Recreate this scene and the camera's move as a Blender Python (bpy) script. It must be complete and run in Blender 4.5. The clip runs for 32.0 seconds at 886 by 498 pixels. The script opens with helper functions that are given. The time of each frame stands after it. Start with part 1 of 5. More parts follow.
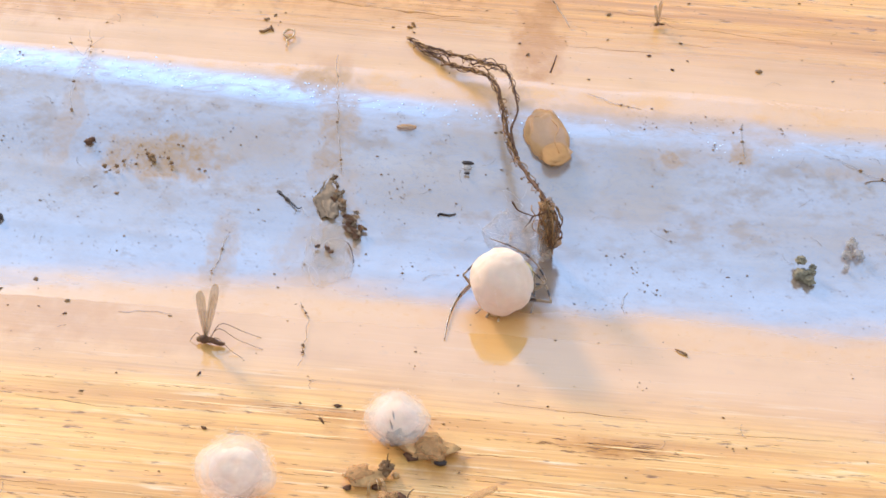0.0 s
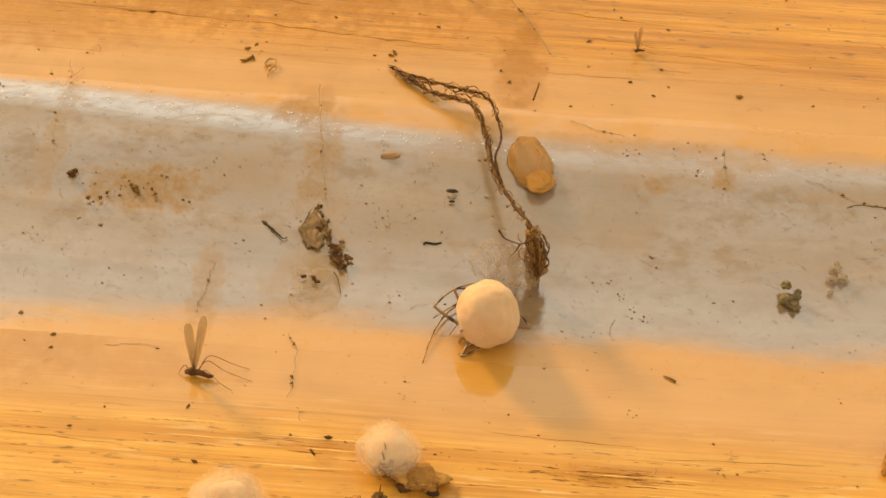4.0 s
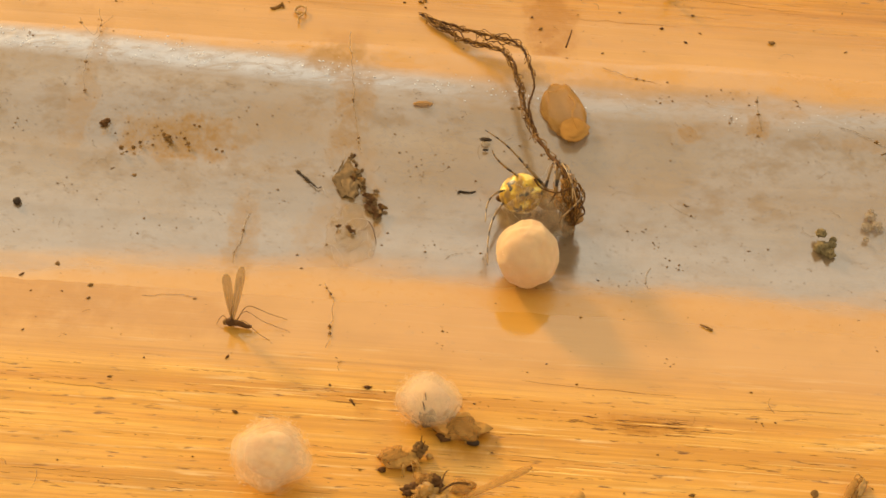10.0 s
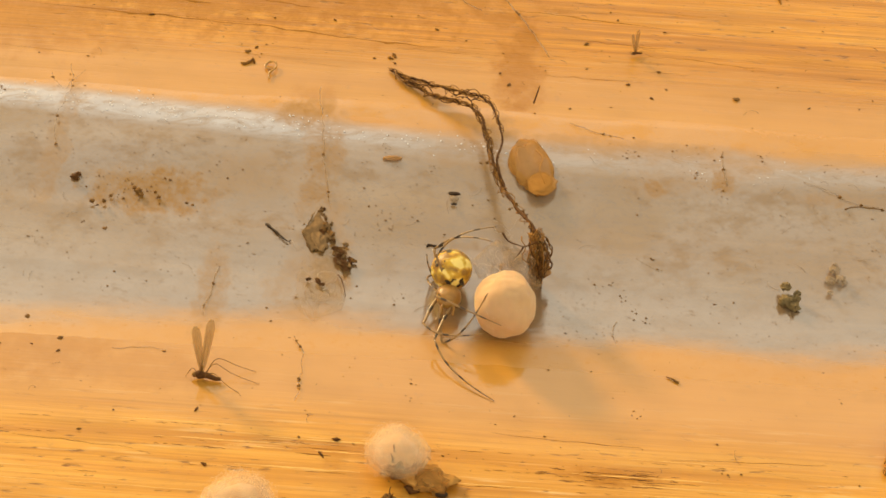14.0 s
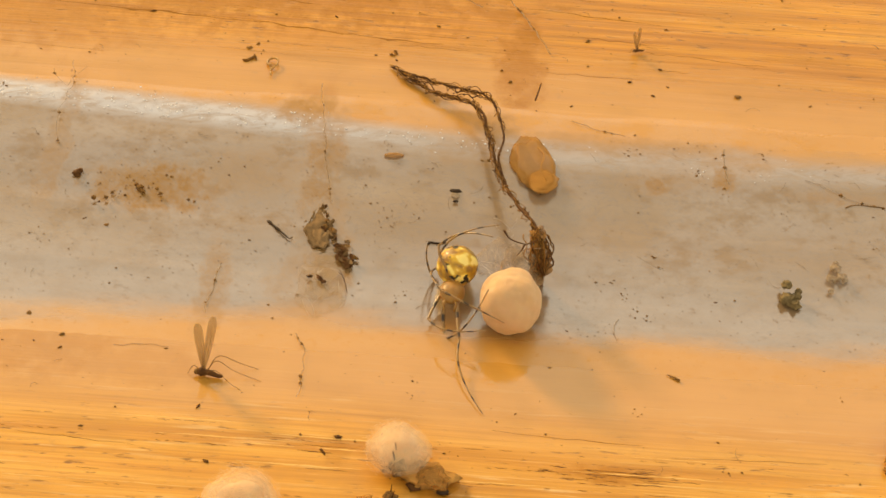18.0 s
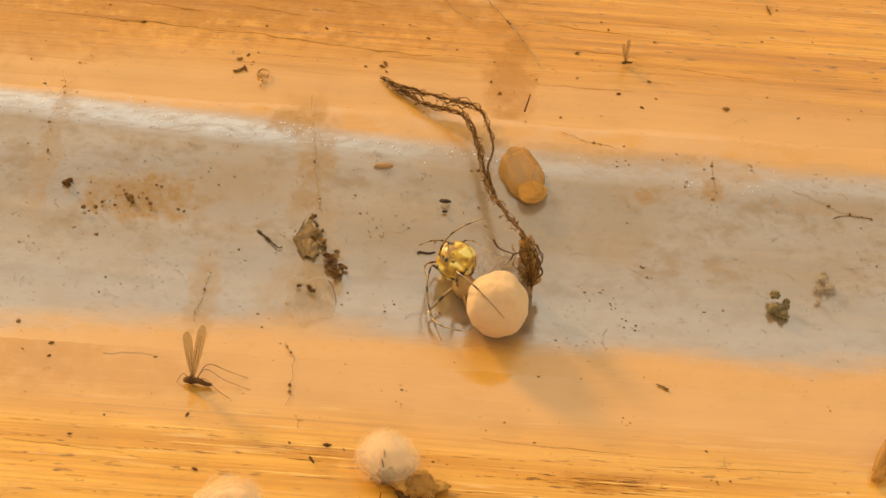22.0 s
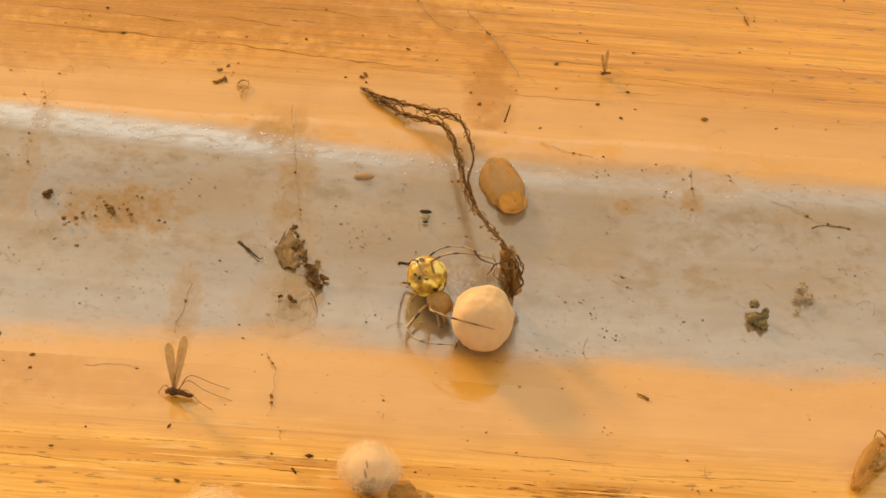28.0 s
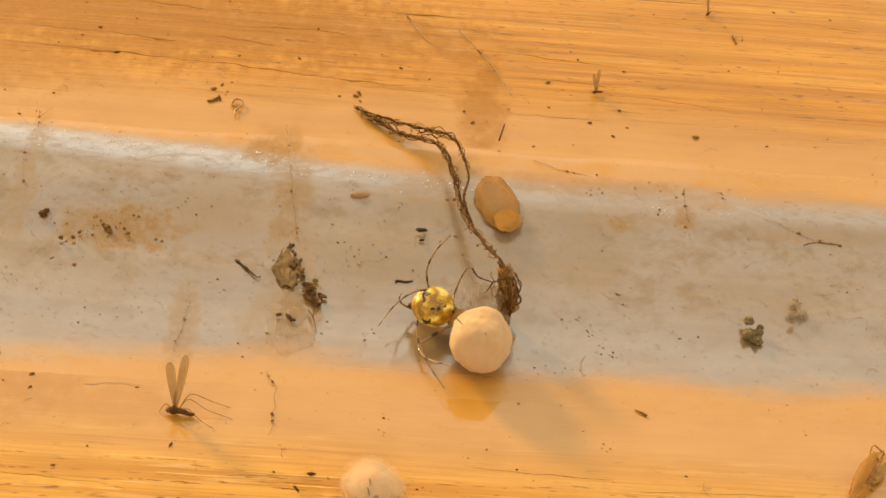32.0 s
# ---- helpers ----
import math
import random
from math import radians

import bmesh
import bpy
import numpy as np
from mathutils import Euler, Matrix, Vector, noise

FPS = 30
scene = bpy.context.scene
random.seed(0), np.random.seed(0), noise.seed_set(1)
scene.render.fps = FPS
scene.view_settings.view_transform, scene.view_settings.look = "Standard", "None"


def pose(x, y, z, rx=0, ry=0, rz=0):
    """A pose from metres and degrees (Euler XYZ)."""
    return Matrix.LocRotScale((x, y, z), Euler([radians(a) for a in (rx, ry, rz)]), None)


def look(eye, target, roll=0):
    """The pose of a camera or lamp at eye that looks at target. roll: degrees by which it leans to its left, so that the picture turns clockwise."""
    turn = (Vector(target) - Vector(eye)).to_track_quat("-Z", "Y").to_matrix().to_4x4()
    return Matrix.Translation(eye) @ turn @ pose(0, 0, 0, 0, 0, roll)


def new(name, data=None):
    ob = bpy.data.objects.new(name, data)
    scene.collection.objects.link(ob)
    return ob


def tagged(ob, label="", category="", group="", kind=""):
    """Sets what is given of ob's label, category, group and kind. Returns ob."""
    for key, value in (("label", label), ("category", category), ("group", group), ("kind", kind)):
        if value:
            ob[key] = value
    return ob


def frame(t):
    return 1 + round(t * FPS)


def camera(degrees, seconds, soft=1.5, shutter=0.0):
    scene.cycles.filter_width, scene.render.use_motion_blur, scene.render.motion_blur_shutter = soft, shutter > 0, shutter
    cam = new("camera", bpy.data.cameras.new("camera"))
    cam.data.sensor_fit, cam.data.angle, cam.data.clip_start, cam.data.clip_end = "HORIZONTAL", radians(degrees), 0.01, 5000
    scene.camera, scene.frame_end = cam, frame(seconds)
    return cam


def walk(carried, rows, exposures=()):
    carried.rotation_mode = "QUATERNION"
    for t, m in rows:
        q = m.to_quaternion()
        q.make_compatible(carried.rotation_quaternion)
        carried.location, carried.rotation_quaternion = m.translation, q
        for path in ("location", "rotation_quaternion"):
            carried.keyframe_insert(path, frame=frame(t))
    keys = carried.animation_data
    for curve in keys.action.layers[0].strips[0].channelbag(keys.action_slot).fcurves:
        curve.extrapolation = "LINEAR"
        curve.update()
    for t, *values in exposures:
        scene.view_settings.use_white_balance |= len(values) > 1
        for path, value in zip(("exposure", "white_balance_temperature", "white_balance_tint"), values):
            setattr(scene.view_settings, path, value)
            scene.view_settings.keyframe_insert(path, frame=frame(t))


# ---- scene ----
# A macro view of a varnished wooden frame corner. Sizes below are in millimetres and are turned into metres by MM.
MM = 0.001
FOV = 30.0
cam = camera(FOV, 32.0, soft=1.62)
PATH = [
    (0.0, 0.00401, -0.06699, 0.06476, 48.130, -1.899, 4.899),
    (0.5, 0.00362, -0.06748, 0.06391, 48.975, -2.395, 4.301),
    (1.0, 0.00451, -0.06692, 0.06481, 49.636, -1.937, 4.300),
    (1.5, 0.00404, -0.06588, 0.06493, 49.602, -2.761, 3.098),
    (2.0, 0.00384, -0.06641, 0.06468, 50.725, -2.249, 2.766),
    (2.5, 0.00345, -0.06628, 0.06540, 50.545, -2.111, 3.144),
    (3.0, 0.00355, -0.06655, 0.06528, 49.898, -1.987, 3.507),
    (3.5, 0.00294, -0.06665, 0.06530, 49.130, -2.181, 3.507),
    (5.5, 0.00210, -0.06685, 0.06408, 48.489, -2.535, 3.537),
    (6.0, 0.00189, -0.06684, 0.06400, 47.955, -2.647, 3.465),
    (6.5, 0.00204, -0.06638, 0.06454, 47.129, -2.303, 3.708),
    (7.0, 0.00122, -0.06648, 0.06460, 46.621, -2.282, 3.771),
    (7.5, 0.00082, -0.06649, 0.06553, 45.921, -1.981, 4.235),
    (8.0, 0.00076, -0.06638, 0.06595, 46.026, -1.731, 4.048),
    (8.5, 0.00120, -0.06629, 0.06616, 45.835, -1.517, 4.412),
    (9.0, 0.00075, -0.06636, 0.06599, 45.814, -1.609, 4.085),
    (9.5, 0.00103, -0.06594, 0.06569, 45.978, -1.757, 3.769),
    (10.0, 0.00049, -0.06641, 0.06551, 46.708, -2.162, 3.388),
    (10.5, 0.00062, -0.06675, 0.06594, 47.692, -2.284, 3.476),
    (11.0, 0.00087, -0.06720, 0.06581, 48.531, -2.359, 3.364),
    (11.5, 0.00121, -0.06721, 0.06575, 48.581, -2.390, 3.279),
    (12.0, 0.00097, -0.06613, 0.06638, 48.013, -2.575, 2.915),
    (12.5, 0.00104, -0.06632, 0.06606, 48.172, -2.744, 2.717),
    (13.0, 0.00048, -0.06714, 0.06546, 48.610, -2.910, 2.555),
    (13.5, 0.00054, -0.06710, 0.06570, 48.695, -2.889, 2.649),
    (15.5, 0.00065, -0.06697, 0.06608, 48.468, -2.931, 2.686),
    (16.0, 0.00036, -0.06711, 0.06608, 48.440, -2.982, 2.760),
    (16.5, 0.00052, -0.06689, 0.06646, 48.211, -2.815, 2.970),
    (17.0, 0.00064, -0.06715, 0.06612, 48.543, -2.852, 2.675),
    (17.5, 0.00031, -0.06721, 0.06594, 48.554, -2.929, 2.540),
    (18.0, 0.00040, -0.06696, 0.06616, 48.423, -3.035, 2.714),
    (18.5, 0.00044, -0.06773, 0.06549, 47.629, -2.800, 3.172),
    (19.0, 0.00000, -0.06789, 0.06511, 47.923, -3.120, 2.813),
    (19.5, 0.00015, -0.06691, 0.06655, 47.552, -3.209, 2.861),
    (20.0, 0.00063, -0.06698, 0.06609, 48.637, -3.378, 2.530),
    (20.5, 0.00029, -0.06736, 0.06537, 49.571, -3.852, 1.988),
    (21.0, 0.00009, -0.06742, 0.06561, 49.121, -3.705, 2.094),
    (21.5, -0.00002, -0.06741, 0.06583, 49.067, -3.604, 2.235),
    (22.0, 0.00048, -0.06753, 0.06585, 49.126, -3.325, 2.502),
    (22.5, 0.00037, -0.06750, 0.06586, 49.140, -3.541, 2.375),
    (23.0, 0.00021, -0.06773, 0.06543, 49.265, -3.712, 2.179),
    (23.5, -0.00045, -0.06743, 0.06553, 49.150, -3.884, 1.968),
    (24.0, -0.00013, -0.06770, 0.06595, 49.157, -3.581, 2.339),
    (24.5, -0.00043, -0.06794, 0.06612, 49.189, -3.486, 2.461),
    (25.0, -0.00067, -0.06772, 0.06586, 49.316, -3.652, 2.149),
    (25.5, -0.00005, -0.06754, 0.06583, 49.245, -3.536, 2.132),
    (27.5, 0.00021, -0.06739, 0.06641, 49.016, -3.580, 1.979),
    (28.0, 0.00010, -0.06764, 0.06610, 49.453, -3.799, 1.751),
    (28.5, -0.00042, -0.06786, 0.06576, 49.380, -4.098, 1.476),
    (29.0, 0.00009, -0.06775, 0.06600, 49.454, -3.850, 1.752),
    (29.5, -0.00056, -0.06821, 0.06616, 49.530, -3.864, 1.823),
    (30.0, -0.00060, -0.06763, 0.06709, 49.077, -3.810, 1.826),
    (30.5, -0.00046, -0.06740, 0.06702, 49.265, -3.575, 1.723),
    (31.0, -0.00092, -0.06776, 0.06669, 49.803, -3.875, 1.318),
    (31.5, -0.00094, -0.06765, 0.06670, 49.689, -4.073, 1.103),
    (32.0, -0.00184, -0.06803, 0.06638, 50.100, -4.451, 0.713),
]
GAIN = -0.32
WHITE = [(t, stops + GAIN, kelvin, tint) for t, stops, kelvin, tint in (
    (0.0, 2.52, 5420, 7), (0.6, 2.32, 6000, 9), (1.2, 2.06, 7250, 13), (2.0, 1.94, 10000, 14), (3.0, 1.92, 14500, 14),
    (4.5, 1.92, 20500, 13), (13.0, 1.92, 20500, 13), (17.0, 1.90, 21500, 14), (32.0, 1.90, 21500, 14))]
walk(cam, [(t, pose(x, y, z, rx, ry, rz)) for t, x, y, z, rx, ry, rz in PATH], WHITE)

# ---- world, sun ----
SUN_FROM = Vector((-1.5, 1.75, 1.0)).normalized()
world = bpy.data.worlds.new("sky")
scene.world = world
world.use_nodes = True
wn = world.node_tree
wn.nodes.clear()
sky = wn.nodes.new("ShaderNodeTexSky")
sky.sky_type = "NISHITA"
sky.sun_disc = False
sky.dust_density = 0.1
sky.ozone_density = 0.3
sky.air_density = 0.7
sky.sun_elevation = math.asin(SUN_FROM.z)
sky.sun_rotation = math.atan2(SUN_FROM.x, SUN_FROM.y)
bg = wn.nodes.new("ShaderNodeBackground")
bg.inputs["Strength"].default_value = 0.13
wo = wn.nodes.new("ShaderNodeOutputWorld")
haze = wn.nodes.new("ShaderNodeHueSaturation")
haze.inputs["Saturation"].default_value = 0.8
cloud = wn.nodes.new("ShaderNodeMix")
cloud.data_type = "RGBA"
cloud.inputs["Factor"].default_value = 0.88
cloud.inputs[7].default_value = (1.95, 2.45, 3.4, 1)
wn.links.new(sky.outputs[0], haze.inputs["Color"])
wn.links.new(haze.outputs[0], cloud.inputs[6])
wn.links.new(cloud.outputs[2], bg.inputs[0])
wn.links.new(bg.outputs[0], wo.inputs[0])
sun_data = bpy.data.lights.new("sun", "SUN")
sun_data.energy = 0.95
sun_data.angle = radians(10.0)
sun_data.color = (1.0, 0.90, 0.76)
sun = new("sun", sun_data)
sun.matrix_world = look(SUN_FROM, (0, 0, 0))


# ---- materials ----
class Nodes:
    """A small helper that strings nodes of one material together."""

    def __init__(self, name):
        self.mat = bpy.data.materials.new(name)
        self.mat.use_nodes = True
        self.tree = self.mat.node_tree
        self.bsdf = self.tree.nodes["Principled BSDF"]

    def add(self, kind, inputs=(), **props):
        node = self.tree.nodes.new(kind)
        for key, value in props.items():
            setattr(node, key, value)
        for key, value in dict(inputs).items():
            self.put(node.inputs[key], value)
        return node

    def put(self, socket, value):
        if isinstance(value, bpy.types.NodeSocket):
            self.tree.links.new(value, socket)
        else:
            socket.default_value = value

    def set(self, **values):
        for key, value in values.items():
            self.put(self.bsdf.inputs[key.replace("_", " ")], value)

    def coords(self, scale, shift=(0, 0, 0), source="Object"):
        tc = self.add("ShaderNodeTexCoord")
        return self.add("ShaderNodeMapping", {"Vector": tc.outputs[source], "Scale": scale, "Location": shift}).outputs[0]

    def noise(self, scale, shift=(0, 0, 0), detail=4.0, rough=0.55, distort=0.0):
        """Noise whose scale is in cells a millimetre along x, y and z."""
        v = self.coords([s * 1000 for s in scale], shift)
        return self.add("ShaderNodeTexNoise", {"Vector": v, "Scale": 1.0, "Detail": detail, "Roughness": rough, "Distortion": distort}).outputs["Fac"]

    def ramp(self, value, stops):
        node = self.add("ShaderNodeValToRGB", {"Fac": value})
        ramp = node.color_ramp
        while len(ramp.elements) < len(stops):
            ramp.elements.new(0.5)
        for e, (at, c) in zip(ramp.elements, stops):
            e.position, e.color = at, c if len(c) == 4 else (*c, 1)
        return node.outputs["Color"]

    def grey(self, value, a, b):
        """The value spread so that a becomes 0 and b becomes 1."""
        return self.add("ShaderNodeMapRange", {"Value": value, "From Min": a, "From Max": b}).outputs[0]

    def mix(self, fac, a, b, blend="MIX"):
        node = self.add("ShaderNodeMix", data_type="RGBA", blend_type=blend)
        for socket, value in ((node.inputs["Factor"], fac), (node.inputs[6], a), (node.inputs[7], b)):
            if isinstance(value, tuple) and len(value) == 3:
                value = (*value, 1)
            self.put(socket, value)
        return node.outputs[2]

    def math(self, op, a, b=0.0):
        node = self.add("ShaderNodeMath", {0: a, 1: b}, operation=op)
        return node.outputs[0]

    def bump(self, height, depth, strength=1.0):
        """depth in millimetres."""
        self.set(Normal=self.add("ShaderNodeBump", {"Height": height, "Strength": strength, "Distance": depth * MM}).outputs[0])

    def skin(self, height, depth):
        """Relief of the clear top coat, depth in millimetres."""
        self.set(Coat_Normal=self.add("ShaderNodeBump", {"Height": height, "Strength": 1.0, "Distance": depth * MM}).outputs[0])

    def axis(self, name):
        tc = self.add("ShaderNodeTexCoord")
        sep = self.add("ShaderNodeSeparateXYZ", {"Vector": tc.outputs["Object"]})
        return self.math("MULTIPLY", sep.outputs[name], 1000.0)


def spots(n, places, fray=0.7):
    """A soft mask of stains: rows of x, y, half width, half length in mm and strength, broken up by noise."""
    ragged = n.noise((0.9, 0.7, 0.8), (3, 6, 0), detail=5.0, rough=0.65)
    x, y, total = n.axis("X"), n.axis("Y"), None
    for cx, cy, rx, ry, strength in places:
        dx = n.math("DIVIDE", n.math("SUBTRACT", x, cx), rx)
        dy = n.math("DIVIDE", n.math("SUBTRACT", y, cy), ry)
        far = n.math("ADD", n.math("MULTIPLY", dx, dx), n.math("MULTIPLY", dy, dy))
        far = n.math("ADD", far, n.math("MULTIPLY", n.math("SUBTRACT", ragged, 0.5), 5.0))
        one = n.math("MULTIPLY", n.add("ShaderNodeMapRange", {"Value": far, "From Min": 1.9, "From Max": 0.1}, interpolation_type="SMOOTHSTEP").outputs[0], strength)
        total = one if total is None else n.math("MAXIMUM", total, one)
    broken = n.grey(n.noise((2.2, 2.6, 2.2), (8, 1, 0), detail=5.0, rough=0.7), 0.36, 0.60)
    return n.math("MULTIPLY", total, n.math("ADD", n.math("MULTIPLY", broken, fray), 1.0 - fray))


# Even wood tone that paints out the grain under the sky's sheen.
def sheen_base_color(n):
    return n.mix(n.noise((0.08, 0.5, 0.4), (5, 5, 0), detail=5.0), (0.66, 0.30, 0.065), (0.54, 0.225, 0.04))


def wood_material(name, pale, mid, dark, film_from, film_to, stains, line_at=0.72, sheen=0.045, film_gloss=0.85, streaks=0.6):
    """Yellow varnished softwood, grain along x; between film_from and film_to in y (mm) a glossier film, its grain
    painted out for the sky's pale sheen.
    """
    n = Nodes(name)
    broad = n.noise((0.03, 0.20, 0.2), detail=3.0)
    streak = n.noise((0.02, 1.0, 1.0), (3, 1, 0), detail=5.0, rough=0.65, distort=0.3)
    fine = n.noise((0.10, 4.5, 4.0), (7, 3, 0), detail=3.0, rough=0.6)
    dash = n.noise((0.16, 2.6, 2.5), (11, 5, 0), detail=3.0, rough=0.6, distort=0.2)
    gate = n.grey(n.noise((0.06, 0.5, 0.5), (2, 7, 0), detail=3.0), 0.40, 0.58)
    col = n.ramp(streak, [(0.30, dark), (0.48, mid), (0.70, pale)])
    col = n.mix(n.math("MULTIPLY", n.grey(broad, 0.38, 0.70), 0.8), col, n.mix(0.55, mid, dark))
    col = n.mix(n.math("MULTIPLY", n.math("MULTIPLY", n.grey(dash, 0.56, 0.68), gate), streaks), col, (0.88, 0.62, 0.32))
    col = n.mix(n.math("MULTIPLY", n.grey(fine, 0.46, 0.66), 0.55), col, dark)
    pits = n.math("MULTIPLY", n.grey(n.noise((0.8, 4.0, 3.0), (1, 9, 0), detail=3.0), 0.60, 0.70), n.grey(dash, 0.44, 0.56))
    lines = n.math("MULTIPLY", n.grey(n.noise((0.012, 0.9, 0.9), (4, 2, 0), detail=2.0, distort=0.2), line_at, line_at + 0.035), n.grey(n.noise((0.05, 0.3, 0.3), (8, 8, 0)), 0.42, 0.52))
    pits = n.math("MAXIMUM", pits, n.math("MULTIPLY", lines, 0.8))
    film = n.math("MULTIPLY", n.add("ShaderNodeMapRange", {"Value": n.math("ADD", n.axis("Y"), n.math("MULTIPLY", n.noise((0.05, 0.15, 0.1), detail=2.0), 5.0)),
                  "From Min": film_from + 2.5, "From Max": film_to + 2.5}, interpolation_type="SMOOTHSTEP").outputs[0], 0.85)
    clear = n.math("SUBTRACT", 1.0, film)
    col = n.mix(n.math("MULTIPLY", pits, n.math("MULTIPLY", clear, 0.92)), col, (0.185, 0.065, 0.014))
    sheen_base = sheen_base_color(n)
    col = n.mix(film, col, sheen_base)
    cloudy = n.grey(n.noise((0.22, 0.30, 0.3), (6, 4, 0), detail=5.0, rough=0.65), 0.45, 0.72)
    col = n.mix(n.math("MULTIPLY", cloudy, 0.35), col, (0.42, 0.20, 0.06))
    dust = n.grey(n.noise((0.9, 0.9, 0.9), (2, 2, 2), detail=6.0, rough=0.7), 0.60, 0.78)
    col = n.mix(n.math("MULTIPLY", dust, 0.5), col, (0.36, 0.19, 0.07))
    stain = spots(n, stains, 0.3)
    col = n.mix(n.math("MULTIPLY", stain, 0.85), col, n.mix(fine, (0.48, 0.175, 0.02), (0.36, 0.125, 0.016)))
    n.set(Base_Color=col, Roughness=n.math("ADD", n.math("MULTIPLY", fine, 0.25), 0.30), Coat_Weight=n.math("SUBTRACT", 1.0, n.math("MULTIPLY", n.math("MAXIMUM", stain, n.math("MULTIPLY", cloudy, 0.4)), 0.5)), Coat_IOR=n.math("ADD", 1.38, n.math("MULTIPLY", film, film_gloss)), Specular_IOR_Level=0.2, Coat_Roughness=n.math("ADD", n.math("MULTIPLY", fine, n.math("SUBTRACT", 0.22, n.math("MULTIPLY", film, 0.20))), sheen))
    n.skin(n.math("ADD", n.noise((0.35, 0.8, 0.6), (4, 4, 0), detail=5.0, rough=0.6), n.math("MULTIPLY", n.math("SUBTRACT", fine, pits), 0.3)), 0.011)
    n.bump(n.math("SUBTRACT", n.math("ADD", n.math("MULTIPLY", streak, 0.6), n.math("MULTIPLY", fine, 0.6)), pits), 0.10, n.math("MULTIPLY", n.math("ADD", clear, 0.15), 0.5))
    return n.mat


def plain(name, color, rough=0.6, scale=6.0, vary=0.35, bump=0.05, **extra):
    """A matt natural material, blotched at two scales."""
    n = Nodes(name)
    a = n.noise((scale * 0.25,) * 3, detail=3.0)
    b = n.noise((scale,) * 3, (4, 2, 1), detail=4.0)
    dark = tuple(c * (1 - vary) for c in color)
    light = tuple(min(1, c * (1 + vary)) for c in color)
    n.set(Base_Color=n.mix(n.grey(n.math("ADD", n.math("MULTIPLY", a, 0.5), n.math("MULTIPLY", b, 0.5)), 0.3, 0.7), dark, light), Roughness=rough, **extra)
    n.bump(b, bump, 0.7)
    return n.mat


def cove_material():
    """Cove varnish greyed by reflected sky, partly put into its colour; soiled brown in places, with a wet-looking skin
    that thins out at both edges.
    """
    n = Nodes("sky_grey_varnish")
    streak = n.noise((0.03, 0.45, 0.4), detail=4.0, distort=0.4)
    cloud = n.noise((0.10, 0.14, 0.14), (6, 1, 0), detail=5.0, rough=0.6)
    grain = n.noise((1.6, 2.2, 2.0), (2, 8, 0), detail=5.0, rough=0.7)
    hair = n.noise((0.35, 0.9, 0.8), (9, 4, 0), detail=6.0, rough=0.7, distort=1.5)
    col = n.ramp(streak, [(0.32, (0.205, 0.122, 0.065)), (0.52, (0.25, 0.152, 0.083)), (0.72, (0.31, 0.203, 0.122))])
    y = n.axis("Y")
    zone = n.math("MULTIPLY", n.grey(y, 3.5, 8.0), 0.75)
    # The lower part is painted greyer, for the sky it reflects.
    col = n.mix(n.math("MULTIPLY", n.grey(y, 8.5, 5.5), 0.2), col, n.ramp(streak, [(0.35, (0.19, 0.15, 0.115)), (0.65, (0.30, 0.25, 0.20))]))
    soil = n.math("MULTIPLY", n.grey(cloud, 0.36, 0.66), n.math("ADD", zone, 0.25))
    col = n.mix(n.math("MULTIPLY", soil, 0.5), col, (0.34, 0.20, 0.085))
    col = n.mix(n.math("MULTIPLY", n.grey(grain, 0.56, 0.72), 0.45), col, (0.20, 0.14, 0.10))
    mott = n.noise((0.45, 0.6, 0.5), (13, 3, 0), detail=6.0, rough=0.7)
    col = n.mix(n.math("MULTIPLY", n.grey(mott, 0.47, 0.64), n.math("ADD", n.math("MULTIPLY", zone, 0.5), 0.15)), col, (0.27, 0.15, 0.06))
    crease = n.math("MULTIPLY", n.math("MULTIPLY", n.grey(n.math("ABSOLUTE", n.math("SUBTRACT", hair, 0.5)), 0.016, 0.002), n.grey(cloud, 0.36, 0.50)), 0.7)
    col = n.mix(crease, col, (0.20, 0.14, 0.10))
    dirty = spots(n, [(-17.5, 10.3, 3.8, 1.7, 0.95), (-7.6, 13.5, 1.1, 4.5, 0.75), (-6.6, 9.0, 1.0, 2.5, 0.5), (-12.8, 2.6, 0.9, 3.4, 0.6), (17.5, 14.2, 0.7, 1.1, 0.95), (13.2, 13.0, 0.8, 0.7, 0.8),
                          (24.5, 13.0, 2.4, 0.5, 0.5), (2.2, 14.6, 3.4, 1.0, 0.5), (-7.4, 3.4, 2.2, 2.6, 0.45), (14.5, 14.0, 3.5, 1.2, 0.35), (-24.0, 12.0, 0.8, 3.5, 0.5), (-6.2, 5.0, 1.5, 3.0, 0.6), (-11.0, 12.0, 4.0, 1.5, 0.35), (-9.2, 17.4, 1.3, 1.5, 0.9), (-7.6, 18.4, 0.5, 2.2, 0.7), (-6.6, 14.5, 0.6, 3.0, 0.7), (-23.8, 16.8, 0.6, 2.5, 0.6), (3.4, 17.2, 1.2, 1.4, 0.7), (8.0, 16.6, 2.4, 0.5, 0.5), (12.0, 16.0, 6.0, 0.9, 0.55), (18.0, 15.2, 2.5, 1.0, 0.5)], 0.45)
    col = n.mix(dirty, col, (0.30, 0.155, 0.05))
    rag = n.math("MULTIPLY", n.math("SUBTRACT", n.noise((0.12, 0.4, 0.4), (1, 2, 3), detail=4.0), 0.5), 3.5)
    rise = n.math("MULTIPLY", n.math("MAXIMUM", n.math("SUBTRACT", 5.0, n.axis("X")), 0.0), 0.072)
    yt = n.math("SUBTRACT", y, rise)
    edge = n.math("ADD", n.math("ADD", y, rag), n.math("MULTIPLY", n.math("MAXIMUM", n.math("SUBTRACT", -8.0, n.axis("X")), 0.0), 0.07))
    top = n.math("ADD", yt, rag)
